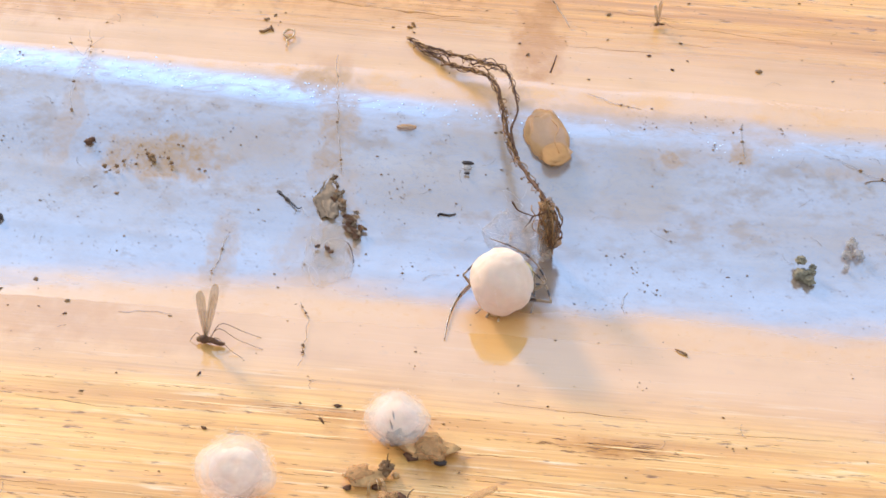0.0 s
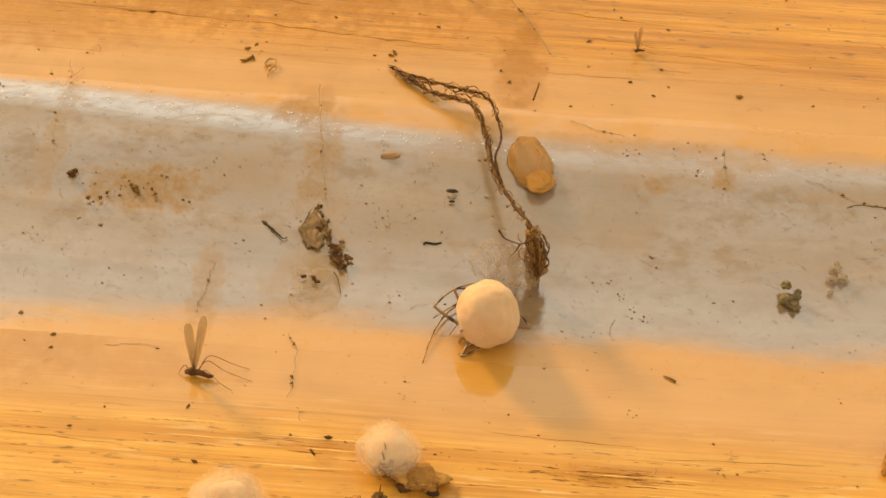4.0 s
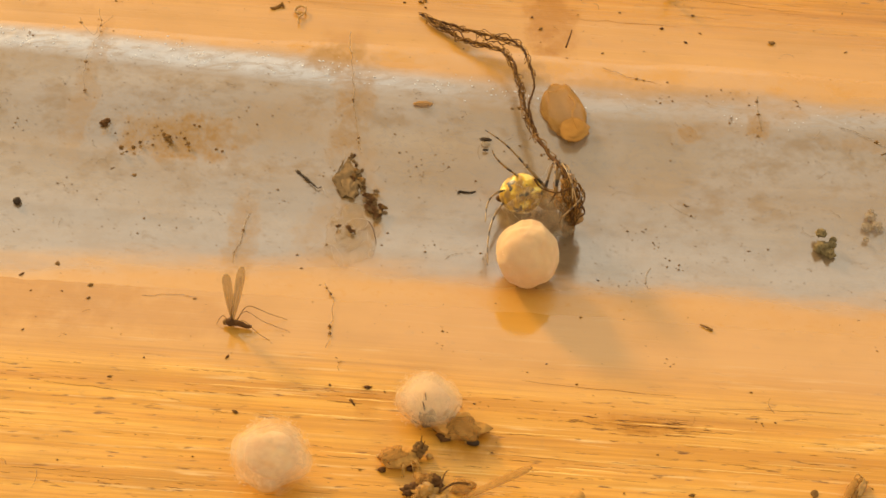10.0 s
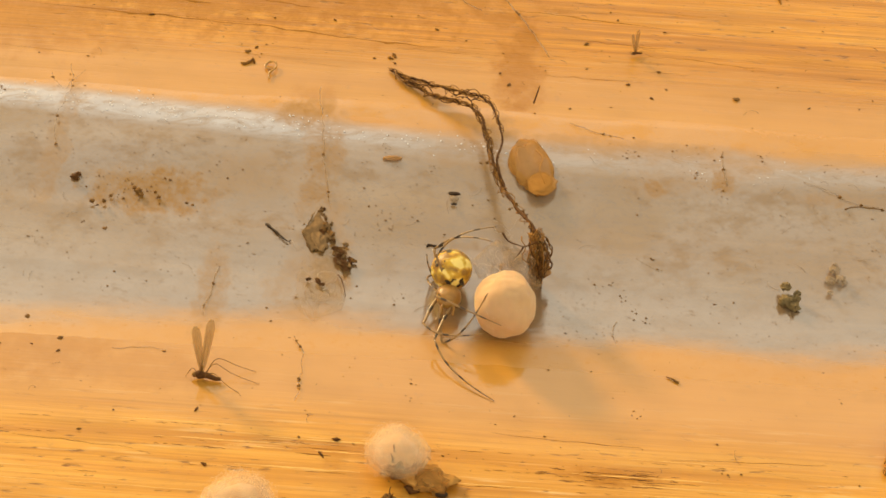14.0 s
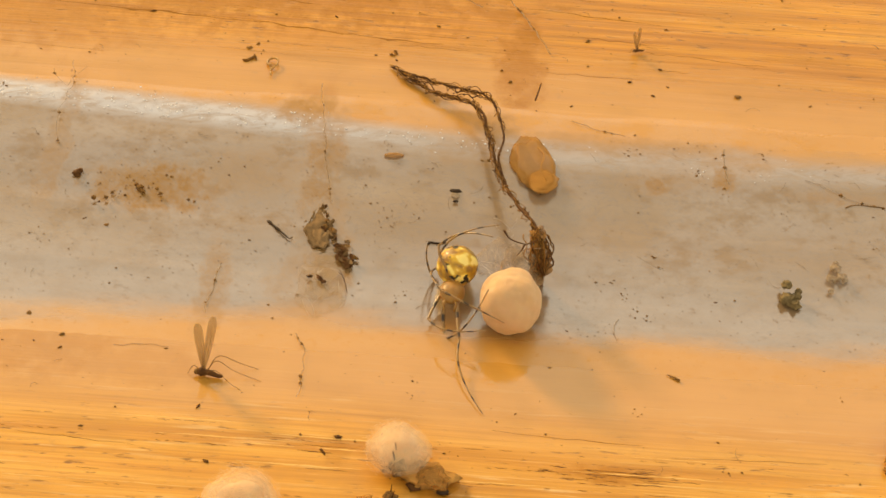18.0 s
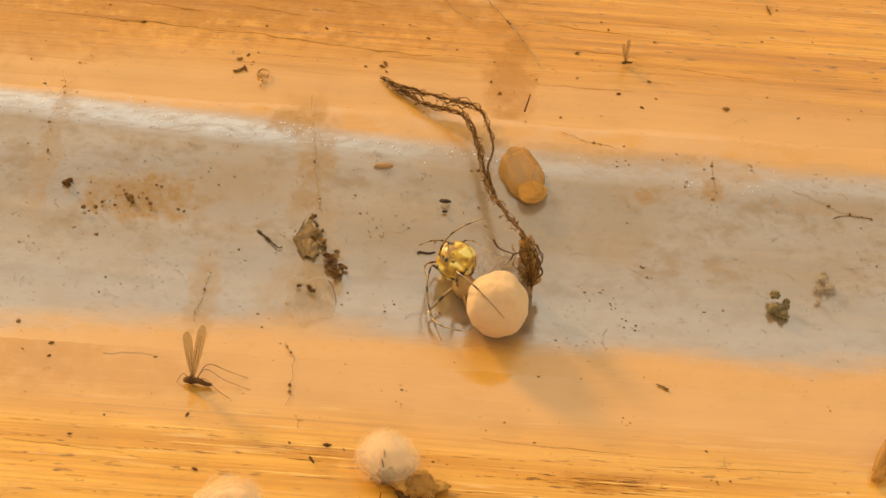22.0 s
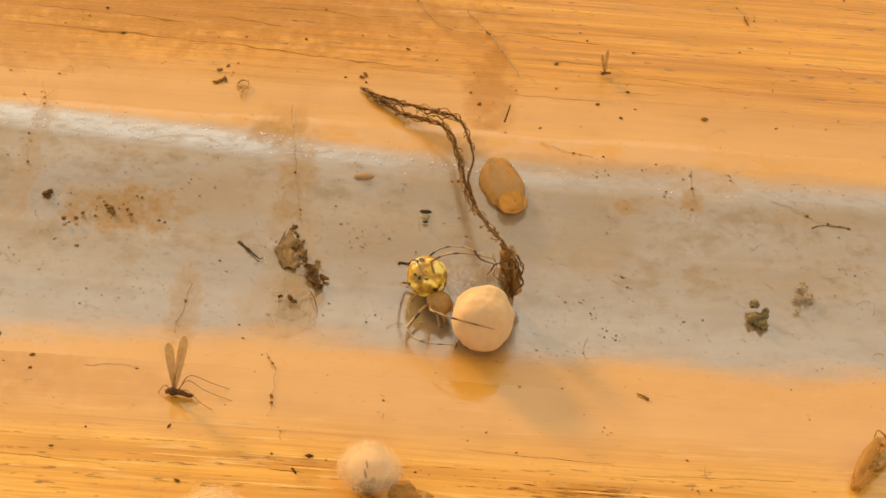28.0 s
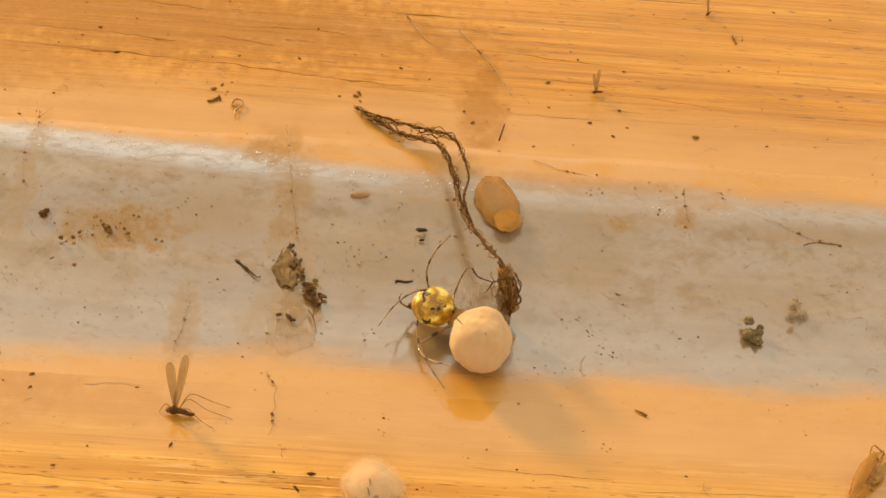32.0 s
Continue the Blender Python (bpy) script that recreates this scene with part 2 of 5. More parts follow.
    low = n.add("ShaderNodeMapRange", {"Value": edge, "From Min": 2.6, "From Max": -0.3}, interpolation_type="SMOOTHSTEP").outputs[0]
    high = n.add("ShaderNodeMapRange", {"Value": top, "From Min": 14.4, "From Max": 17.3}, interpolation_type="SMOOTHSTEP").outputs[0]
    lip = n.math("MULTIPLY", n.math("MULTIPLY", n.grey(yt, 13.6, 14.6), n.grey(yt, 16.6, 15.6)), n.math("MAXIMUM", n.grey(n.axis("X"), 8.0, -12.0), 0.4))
    # Pale blue-grey lip: sky reflected on the bulge, put into the colour.
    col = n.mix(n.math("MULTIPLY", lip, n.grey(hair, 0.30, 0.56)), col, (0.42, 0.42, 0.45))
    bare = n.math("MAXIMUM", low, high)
    col = n.mix(n.math("MULTIPLY", bare, n.math("SUBTRACT", 1.0, n.math("MULTIPLY", lip, 0.7))), col, sheen_base_color(n))
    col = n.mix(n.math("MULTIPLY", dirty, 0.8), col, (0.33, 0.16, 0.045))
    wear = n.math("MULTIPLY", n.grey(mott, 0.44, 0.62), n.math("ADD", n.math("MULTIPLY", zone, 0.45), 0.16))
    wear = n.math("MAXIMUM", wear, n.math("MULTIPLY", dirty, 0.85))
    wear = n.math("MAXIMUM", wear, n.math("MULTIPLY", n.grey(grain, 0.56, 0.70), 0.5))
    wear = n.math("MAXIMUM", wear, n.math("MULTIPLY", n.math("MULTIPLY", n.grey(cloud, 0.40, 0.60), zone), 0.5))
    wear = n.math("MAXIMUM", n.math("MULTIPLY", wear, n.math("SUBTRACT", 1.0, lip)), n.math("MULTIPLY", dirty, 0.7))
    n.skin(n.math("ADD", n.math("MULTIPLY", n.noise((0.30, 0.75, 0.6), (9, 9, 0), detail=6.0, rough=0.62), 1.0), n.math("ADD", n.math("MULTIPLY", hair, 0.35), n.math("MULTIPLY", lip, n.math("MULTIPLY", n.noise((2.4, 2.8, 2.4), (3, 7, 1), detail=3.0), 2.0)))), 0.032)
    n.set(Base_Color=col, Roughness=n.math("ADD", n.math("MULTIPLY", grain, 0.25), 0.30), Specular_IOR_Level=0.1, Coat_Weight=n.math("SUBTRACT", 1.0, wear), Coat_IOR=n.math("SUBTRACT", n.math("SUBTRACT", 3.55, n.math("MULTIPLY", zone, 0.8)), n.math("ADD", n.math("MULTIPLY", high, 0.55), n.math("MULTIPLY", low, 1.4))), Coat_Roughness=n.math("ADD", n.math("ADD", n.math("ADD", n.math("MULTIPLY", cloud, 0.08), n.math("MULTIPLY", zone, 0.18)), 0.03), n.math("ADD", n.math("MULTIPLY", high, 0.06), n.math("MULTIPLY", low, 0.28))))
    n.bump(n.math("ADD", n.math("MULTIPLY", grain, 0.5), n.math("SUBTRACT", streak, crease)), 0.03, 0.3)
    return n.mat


def fibre_material(name, color, alpha, rough=0.5):
    n = Nodes(name)
    n.set(Base_Color=(*color, 1), Roughness=rough, Alpha=alpha, Subsurface_Weight=0.0)
    return n.mat


def fluff_material():
    """Old silk, thin and patchy."""
    n = Nodes("old_white_silk")
    patch = n.noise((0.5, 0.5, 0.5), detail=5.0, rough=0.6)
    n.set(Base_Color=n.mix(patch, (0.80, 0.54, 0.31), (0.88, 0.68, 0.47)), Roughness=0.95, Alpha=n.add("ShaderNodeMapRange", {"Value": patch, "From Min": 0.35, "From Max": 0.65, "To Min": 0.08, "To Max": 0.30}).outputs[0])
    return n.mat


def film_material(name, color, thin, thick):
    """A torn web film or dried skin that is patchy in thickness."""
    n = Nodes(name)
    patch = n.noise((0.9, 0.9, 0.9), (3, 1, 2), detail=6.0, rough=0.65)
    fine = n.noise((5, 5, 5), (1, 2, 6), detail=4.0)
    dark = tuple(c * 0.72 for c in color)
    n.set(Base_Color=n.mix(n.grey(fine, 0.35, 0.65), dark, color), Roughness=0.75, Specular_IOR_Level=0.25,
          Alpha=n.add("ShaderNodeMapRange", {"Value": patch, "From Min": 0.34, "From Max": 0.66, "To Min": thin, "To Max": thick}).outputs[0])
    n.bump(fine, 0.03, 0.6)
    return n.mat


def banded(name, pale, dark, period, shift, width):
    """Amber leg cuticle with dark rings along the local z axis."""
    n = Nodes(name)
    z = n.axis("Z")
    wave = n.math("FRACT", n.math("ADD", n.math("DIVIDE", z, period), shift))
    ring = n.grey(n.math("ABSOLUTE", n.math("SUBTRACT", wave, 0.5)), width, width * 0.6)
    n.set(Base_Color=n.mix(ring, pale, dark), Roughness=0.35, Subsurface_Weight=0.15, Subsurface_Radius=(0.0004, 0.0003, 0.0001))
    return n.mat


def abdomen_material():
    """Lemon yellow with white flecks and blackish blotches."""
    n = Nodes("spotted_yellow_cuticle")
    big = n.noise((1.45, 1.45, 1.45), (1.3, 4.4, 2.2), detail=1.5)
    blot = n.noise((1.15, 1.15, 1.15), (7.1, 2.0, 5.5), detail=2.0)
    fine = n.noise((6, 6, 6), detail=3.0)
    col = n.ramp(big, [(0.38, (0.32, 0.15, 0.028)), (0.46, (0.56, 0.29, 0.035)), (0.53, (0.72, 0.43, 0.06)), (0.58, (0.94, 0.72, 0.24))])
    col = n.mix(n.grey(blot, 0.62, 0.64), col, (0.022, 0.010, 0.004))
    col = n.mix(n.math("MULTIPLY", n.grey(fine, 0.60, 0.68), 0.3), col, (0.85, 0.70, 0.30))
    n.set(Base_Color=col, Roughness=0.5, Coat_Weight=0.1, Coat_Roughness=0.15, Subsurface_Weight=0.2, Subsurface_Radius=(0.0003, 0.0002, 0.00005))
    n.bump(fine, 0.02, 0.5)
    return n.mat


WOOD_LOW = wood_material("varnished_pine_ledge", (0.82, 0.42, 0.11), (0.72, 0.325, 0.066), (0.50, 0.19, 0.032), -9.5, -3.5, [(10.1, -9.2, 2.4, 0.6, 1.0), (-25.0, -2.5, 8.0, 2.5, 0.6), (-16.0, -3.5, 5.0, 1.5, 0.4), (1.4, -11.4, 1.8, 0.8, 0.8), (-4.4, -8.8, 0.7, 1.0, 0.5)])
WOOD_UP = wood_material("varnished_pine_frame", (0.80, 0.375, 0.065), (0.68, 0.27, 0.035), (0.40, 0.135, 0.02), 26.5, 21.0, [(4.6, 23.2, 1.5, 4.6, 1.0), (1.8, 31.0, 0.8, 1.1, 0.8), (3.4, 29.2, 0.9, 1.1, 0.9), (5.0, 27.4, 1.1, 1.3, 1.0), (-9.0, 18.4, 1.3, 1.8, 0.4), (-21, 32, 22, 6.0, 1.0), (-29, 27, 10, 4.5, 0.8), (-9.2, 17.6, 1.4, 1.5, 0.7), (-7.6, 18.6, 0.5, 2.4, 0.5), (-23.8, 17.6, 0.5, 2.5, 0.4)], 0.66, 0.2, 0.55, 0.25)
COVE_VARNISH = cove_material()
SILK = plain("cream_silk", (0.63, 0.38, 0.21), 0.9, 2.0, 0.08, 0.015, Subsurface_Weight=0.9, Subsurface_Radius=(0.0016, 0.0012, 0.0009))
CORE = plain("white_silk", (0.78, 0.50, 0.28), 0.95, 2.0, 0.06, 0.02, Subsurface_Weight=0.8, Subsurface_Radius=(0.0012, 0.0010, 0.0008))
SILK_HAZE = fibre_material("loose_silk_fibre", (0.76, 0.53, 0.35), 1.0)
SILK_GREY = fibre_material("dusty_silk_fibre", (0.62, 0.50, 0.40), 1.0)
DUST = fibre_material("dusty_web", (0.40, 0.27, 0.16), 0.45)
FLUFF = fluff_material()
DIRT = plain("dark_brown_dirt", (0.105, 0.040, 0.012), 0.8, 8.0, 0.5, 0.05, Specular_IOR_Level=0.2)
GRIT = plain("blackish_grit", (0.040, 0.020, 0.009), 0.6, 8.0, 0.5, 0.04, Specular_IOR_Level=0.25)
EARTH = plain("brown_crumbs", (0.215, 0.10, 0.032), 0.85, 7.0, 0.5, 0.08, Specular_IOR_Level=0.2)
AMBER = plain("amber_old_silk", (0.52, 0.235, 0.065), 0.85, 2.0, 0.14, 0.008, Alpha=0.58, Specular_IOR_Level=0.2)
HUSK = plain("amber_insect_husk", (0.42, 0.20, 0.05), 0.4, 5.0, 0.35, 0.04)
TAN = plain("tan_insect_skin", (0.52, 0.245, 0.075), 0.8, 3.0, 0.5, 0.08, Specular_IOR_Level=0.1)
WING = fibre_material("dry_insect_wing", (0.50, 0.26, 0.09), 0.45, 0.5)
GAUZE = fibre_material("thin_amber_skin", (0.50, 0.21, 0.045), 0.5, 0.7)
CUTICLE = plain("amber_cuticle", (0.37, 0.175, 0.045), 0.4, 4.0, 0.3, 0.02, Subsurface_Weight=0.3, Subsurface_Radius=(0.0004, 0.0002, 0.0001))
ABDOMEN = abdomen_material()
FEMUR = banded("banded_amber_femur", (0.30, 0.165, 0.065), (0.04, 0.02, 0.01), 1.38, 0.55, 0.19)
SHIN = banded("banded_amber_shin", (0.30, 0.165, 0.065), (0.04, 0.02, 0.01), 1.22, 0.10, 0.19)
GRAIN = plain("brown_grain_line", (0.33, 0.125, 0.024), 0.7, 2.0, 0.3, 0.02, Specular_IOR_Level=0.15)
CRACK = plain("dark_grain_crack", (0.21, 0.076, 0.016), 0.8, 2.0, 0.45, 0.03, Specular_IOR_Level=0.1)
SLIVER = plain("pale_wood_fibre", (0.78, 0.45, 0.16), 0.6, 2.0, 0.15, 0.03, Specular_IOR_Level=0.25)
# Pale and glossy, for beads that stand in for glints on the lip.
GLINT_BEAD = plain("pale_glint_bead", (0.74, 0.72, 0.70), 0.10, 4.0, 0.08, 0.01, Coat_Weight=1.0, Coat_Roughness=0.03)
SPECK = plain("brown_dirt_speck", (0.135, 0.055, 0.016), 0.8, 8.0, 0.5, 0.05, Specular_IOR_Level=0.15)
BARK = plain("brown_bark", (0.215, 0.125, 0.06), 0.85, 4.0, 0.5, 0.08, Specular_IOR_Level=0.2)
WAD = film_material("matted_old_silk", (0.62, 0.40, 0.22), 0.0, 0.13)
VEIL = film_material("dusty_silk_veil", (0.55, 0.37, 0.22), 0.0, 0.36)
FILM = film_material("brown_web_film", (0.40, 0.18, 0.05), 0.10, 0.85)
RUST = plain("rusty_brown_silk", (0.27, 0.115, 0.03), 0.8, 5.0, 0.4, 0.05, Specular_IOR_Level=0.2)
OLIVE = plain("olive_brown_dirt", (0.19, 0.125, 0.05), 0.75, 7.0, 0.5, 0.06)


# ---- mesh helpers, in millimetres ----
def finish(name, bm, material, smooth=True):
    """Turns a bmesh in millimetres into an object in metres."""
    for v in bm.verts:
        v.co *= MM
    me = bpy.data.meshes.new(name)
    bm.to_mesh(me)
    bm.free()
    me.materials.append(material)
    if smooth:
        me.shade_smooth()
    return new(name, me)


def part(name, bm, material, parent, label="", smooth=True):
    ob = finish(name, bm, material, smooth)
    ob.parent = parent
    if label:
        ob["label"] = label
    return ob


def thing(name, at, label, category, group="", turn=(0, 0, 0)):
    """An empty at a place in millimetres that carries the parts of one thing."""
    ob = new(name)
    ob.empty_display_size = 0.001
    ob.matrix_world = pose(at[0] * MM, at[1] * MM, at[2] * MM, *turn)
    return tagged(ob, label, category, group)


def single(name, bm, material, at, label, category, group="", kind="", turn=(0, 0, 0), smooth=True):
    """A thing that is one mesh, with its origin at a place in millimetres."""
    ob = finish(name, bm, material, smooth)
    ob.matrix_world = pose(at[0] * MM, at[1] * MM, at[2] * MM, *turn)
    return tagged(ob, label, category, group, kind)


# ---- the frame corner: ledge, varnished cove, upper board ----
BAND_W, BAND_H, UP_ANGLE = 15.0, 2.4, radians(2.0)


def profile(y):
    """The height of the surface over a place y, in millimetres."""
    if y <= 0:
        return 0.0
    if y <= 12:
        return BAND_H * (y / BAND_W) ** 2
    low, steep, flat = BAND_H * (12 / BAND_W) ** 2, 24 * BAND_H / BAND_W ** 2, math.tan(UP_ANGLE)
    if y <= 18:
        return low + steep * (y - 12) + (flat - steep) * (y - 12) ** 2 / 12
    return low + (steep + flat) * 3 + flat * (y - 18)


def sheet(xs, ys, height, drop):
    """A closed slab whose top follows height(x, y), with its underside at drop(y)."""
    bm = bmesh.new()
    top = [[bm.verts.new((x, y, height(x, y))) for x in xs] for y in ys]
    low = [[bm.verts.new((x, y, drop(y))) for x in (xs[0], xs[-1])] for y in (ys[0], ys[-1])]
    for a, b in zip(top, top[1:]):
        for i in range(len(xs) - 1):
            bm.faces.new((a[i], a[i + 1], b[i + 1], b[i]))
    bm.faces.new([low[0][1], low[0][0], *[v for v in top[0]]])
    bm.faces.new([low[1][0], low[1][1], *[v for v in reversed(top[-1])]])
    bm.faces.new([low[0][0], low[1][0], *[r[0] for r in reversed(top)]])
    bm.faces.new([low[1][1], low[0][1], *[r[-1] for r in top]])
    bm.faces.new((low[0][0], low[0][1], low[1][1], low[1][0]))
    bmesh.ops.recalc_face_normals(bm, faces=bm.faces)
    return bm


def spaced(a, b, fine_a, fine_b, step, coarse):
    out = list(np.arange(a, fine_a, coarse)) + list(np.arange(fine_a, fine_b, step)) + list(np.arange(fine_b, b, coarse)) + [b]
    return [float(v) for v in out]


def low_height(x, y):
    edge = 0.03 * noise.noise(Vector((x * 0.05, y * 0.3, 0)))
    groove = 0.05 * noise.noise(Vector((x * 0.02, y * 1.6, 4.0))) if y < -6 else 0.0
    return edge * max(0.0, min(1.0, (-y - 3) / 4)) - 0.004 + groove * min(1.0, (-y - 6) / 3)


def ridge(x, y):
    """How strongly the lumpy upper lip of the cove stands out."""
    line = 15.2 + 0.35 * noise.noise(Vector((x * 0.12, 1.0, 0))) + 0.072 * max(0.0, 5.0 - x)
    return math.exp(-((y - line) / 0.95) ** 2)


def band_height(x, y):
    z = profile(y)
    ends = max(0.0, min(1.0, (y + 5.5) / 6, (BAND_W + 5.0 - y) / 1.5))
    lump = noise.noise(Vector((x * 1.1, y * 1.5, 0))) + 0.5 * noise.noise(Vector((x * 2.6, y * 3.0, 3))) + 0.55 * noise.noise(Vector((x * 6.0, y * 2.6, 8)))
    left = min(1.0, max(0.45, (4 - x) / 14))
    z += ridge(x, y) * (0.08 + 0.03 * lump + 0.03 * noise.noise(Vector((x * 5.0, y * 7.0, 11)))) * left
    z += 0.10 * noise.noise(Vector((x * 0.10, y * 0.35, 7))) * max(0, min(ends, y / 3))
    z += 0.006 * noise.noise(Vector((x * 0.9, y * 0.9, 9))) * ends
    for line, far in ((8.9, -12.0), (4.6, -10.0)):
        z += 0.05 * math.exp(-((y - line - 0.05 * (x + 27) * -1) / 0.35) ** 2) * max(0.0, min(1.0, (far - x) / 6)) * (0.6 + 0.6 * noise.noise(Vector((x * 0.5, line, 2))))
    return z - 0.10 + 0.145 * ends


def up_height(x, y):
    return profile(y) + 0.03 * noise.noise(Vector((x * 0.03, y * 1.2, 2))) - 0.01


def build_frame():
    ledge = finish("ledge", sheet(spaced(-480, 480, -34, 34, 1.0, 22), spaced(-150, 0.6, -26, 0.2, 0.2, 6), low_height, lambda y: -22.0), WOOD_LOW)
    tagged(ledge, "yellow varnished pine ledge with fine grain and dirt specks", "wooden ledge", kind="structure")
    # Varnished wood between the boards; its grey stands for reflected sky.
    band = finish("varnished_cove", sheet(spaced(-480, 480, -34, 34, 0.2, 22), spaced(-5.0, BAND_W + 5.0, -4.9, BAND_W + 4.9, 0.15, 1), band_height, lambda y: -3.0), COVE_VARNISH)
    tagged(band, "soiled varnished cove between two pine boards, greyed by reflected sky", "sealant joint", kind="structure")
    upper = finish("upper_board", sheet(spaced(-480, 480, -34, 34, 1.0, 22), spaced(BAND_W, 150, BAND_W + 0.2, 36, 0.25, 6), up_height, lambda y: -22.0), WOOD_UP)
    tagged(upper, "yellow varnished pine board with dark grain lines", "wooden board", kind="structure")
    return ledge, band, upper


LEDGE, BAND, UPPER = build_frame()


# ---- shapes ----
def ball(rx, ry, rz, lump=0.06, scale=0.8, seed=0.0, segs=40, at=(0, 0, 0), bm=None):
    """A lumpy ellipsoid, alone or added to a bmesh."""
    one = bmesh.new()
    bmesh.ops.create_uvsphere(one, u_segments=segs, v_segments=max(6, segs * 2 // 3), radius=1.0)
    for v in one.verts:
        d = 1 + lump * noise.noise(v.co * (1.0 / scale) + Vector((seed, seed, 0))) + lump * 0.35 * noise.noise(v.co * (3.5 / scale) + Vector((0, seed, seed)))
        v.co = Vector((v.co.x * rx * d + at[0], v.co.y * ry * d + at[1], v.co.z * rz * d + at[2]))
    return one if bm is None else joined(bm, one)


def joined(bm, other):
    me = bpy.data.meshes.new("tmp")
    other.to_mesh(me)
    other.free()
    bm.from_mesh(me)
    bpy.data.meshes.remove(me)
    return bm


def tube(bm, pts, r0, r1=None, sides=5, bulge=None):
    """A round stalk through the points, tapering from r0 to r1, with closed ends."""
    r1 = r0 if r1 is None else r1
    pts = [Vector(p) for p in pts]
    rings, side = [], None
    for i, p in enumerate(pts):
        way = (pts[min(i + 1, len(pts) - 1)] - pts[max(i - 1, 0)]).normalized()
        ref = side if side is not None else (Vector((0, 0, 1)) if abs(way.z) < 0.9 else Vector((1, 0, 0)))
        side = (ref - way * ref.dot(way)).normalized()
        other, u = way.cross(side), i / (len(pts) - 1)
        r = (r0 + (r1 - r0) * u) * (bulge(u) if bulge else 1.0)
        rings.append([bm.verts.new(p + (side * math.cos(a) + other * math.sin(a)) * r) for a in [math.tau * k / sides for k in range(sides)]])
    for a, b in zip(rings, rings[1:]):
        for k in range(sides):
            bm.faces.new((a[k], a[(k + 1) % sides], b[(k + 1) % sides], b[k]))
    bm.faces.new(list(reversed(rings[0])))
    bm.faces.new(rings[-1])
    return bm


def placed(bm, m):
    bmesh.ops.transform(bm, matrix=m, verts=bm.verts)
    return bm


def curve_points(keys, n):
    """n points on a smooth curve through the keys."""
    keys = [Vector(k) for k in keys]
    out = []
    for i in range(n):
        u = i / (n - 1) * (len(keys) - 1)
        k = min(int(u), len(keys) - 2)
        f = u - k
        a, b, c, d = keys[max(k - 1, 0)], keys[k], keys[k + 1], keys[min(k + 2, len(keys) - 1)]
        out.append(0.5 * ((2 * b) + (c - a) * f + (2 * a - 5 * b + 4 * c - d) * f * f + (3 * b - a - 3 * c + d) * f ** 3))
    return out


def tuft(rng, rx, ry, rz, count, thick, length=1.2, at=(0, 0, 0), spread=0.5):
    """A cloud of fine curled fibres, thinning out from its middle."""
    bm = bmesh.new()
    for _ in range(count):
        c = Vector((rng.gauss(0, spread), rng.gauss(0, spread), rng.gauss(0, spread)))
        d = Vector((rng.gauss(0, 1), rng.gauss(0, 1), rng.gauss(0, 1))).normalized()
        t = d.cross(Vector((rng.gauss(0, 1), rng.gauss(0, 1), rng.gauss(0, 1)))).normalized()
        bend, size = rng.uniform(0.6, 1.6) * length, rng.uniform(0.2, 0.6)
        pts = []
        for k in range(6):
            a = (k / 5 - 0.5) * bend * 1.6
            v = c + (d * math.cos(a) + t * math.sin(a) - d) * size
            pts.append((at[0] + v.x * rx, at[1] + v.y * ry, max(0.03, at[2] + v.z * rz) if at[2] else v.z * rz))
        tube(bm, pts, thick, thick * 0.6, 3)
    return bm


def wrap(rng, rx, ry, rz, count, thick, loose=0.06, fall=1.5):
    """Fine threads wound closely round an ellipsoid."""
    bm = bmesh.new()
    for _ in range(count):
        d = Vector((rng.gauss(0, 1), rng.gauss(0, 1), rng.gauss(0, 1))).normalized()
        t = d.cross(Vector((rng.gauss(0, 1), rng.gauss(0, 1), rng.gauss(0, 1)))).normalized()
        off, bend = (1.0 + loose * rng.random() ** fall) * (1.0 + loose * 0.45 * noise.noise(d * 1.8)), rng.uniform(0.4, 1.2)
        pts = [(d * math.cos(a) + t * math.sin(a)) * off for a in [(k / 7 - 0.5) * bend for k in range(8)]]
        tube(bm, [(p.x * rx, p.y * ry, p.z * rz) for p in pts], thick, thick * 0.6, 3)
    return bm


def ragged(rng, rx, ry, rz, at, seed, torn=0.35, floor=0.02):
    """A torn, dented shell."""
    bm = bmesh.new()
    bmesh.ops.create_uvsphere(bm, u_segments=24, v_segments=16, radius=1.0)
    for v in bm.verts:
        d = 1 + torn * noise.noise(v.co * 1.6 + Vector((seed, 0, 0))) + torn * 0.7 * noise.noise(v.co * 3.7 + Vector((0, seed, 0))) - torn * 0.9 * max(0.0, noise.noise(v.co * 2.2 + Vector((0, 0, seed))))
        v.co = Vector((v.co.x * rx * d + at[0], v.co.y * ry * d + at[1], v.co.z * rz * d + at[2] if floor is None else max(floor, v.co.z * rz * d + at[2])))
    return bm


def crumb(rng, size, flat=0.7):
    """One angular grain."""
    bm = bmesh.new()
    bmesh.ops.create_icosphere(bm, subdivisions=2, radius=1.0)
    s = Vector((rng.uniform(0.7, 1.3), rng.uniform(0.7, 1.3), flat * rng.uniform(0.8, 1.2))) * size
    q = rng.uniform(0, 50)
    for v in bm.verts:
        d = 1 + 0.75 * noise.noise(v.co * 1.3 + Vector((q, 0, 0))) + 0.2 * noise.noise(v.co * 3.5 + Vector((0, q, 0)))
        v.co = Vector((v.co.x * s.x, v.co.y * s.y, v.co.z * s.z)) * d
    return bm


def ground(x, y):
    """A resting place on the frame's surface."""
    return (x, y, profile(y) + 0.02)


# ---- the egg sac that the spider guards ----
sac = thing("egg_sac", (4.3, 1.5, 1.9), "round cream silk egg sac hung low over the ledge", "egg sac")
part("silk_case", ball(1.76, 1.90, 1.86, 0.12, 0.8, 2.0, 56), SILK, sac)
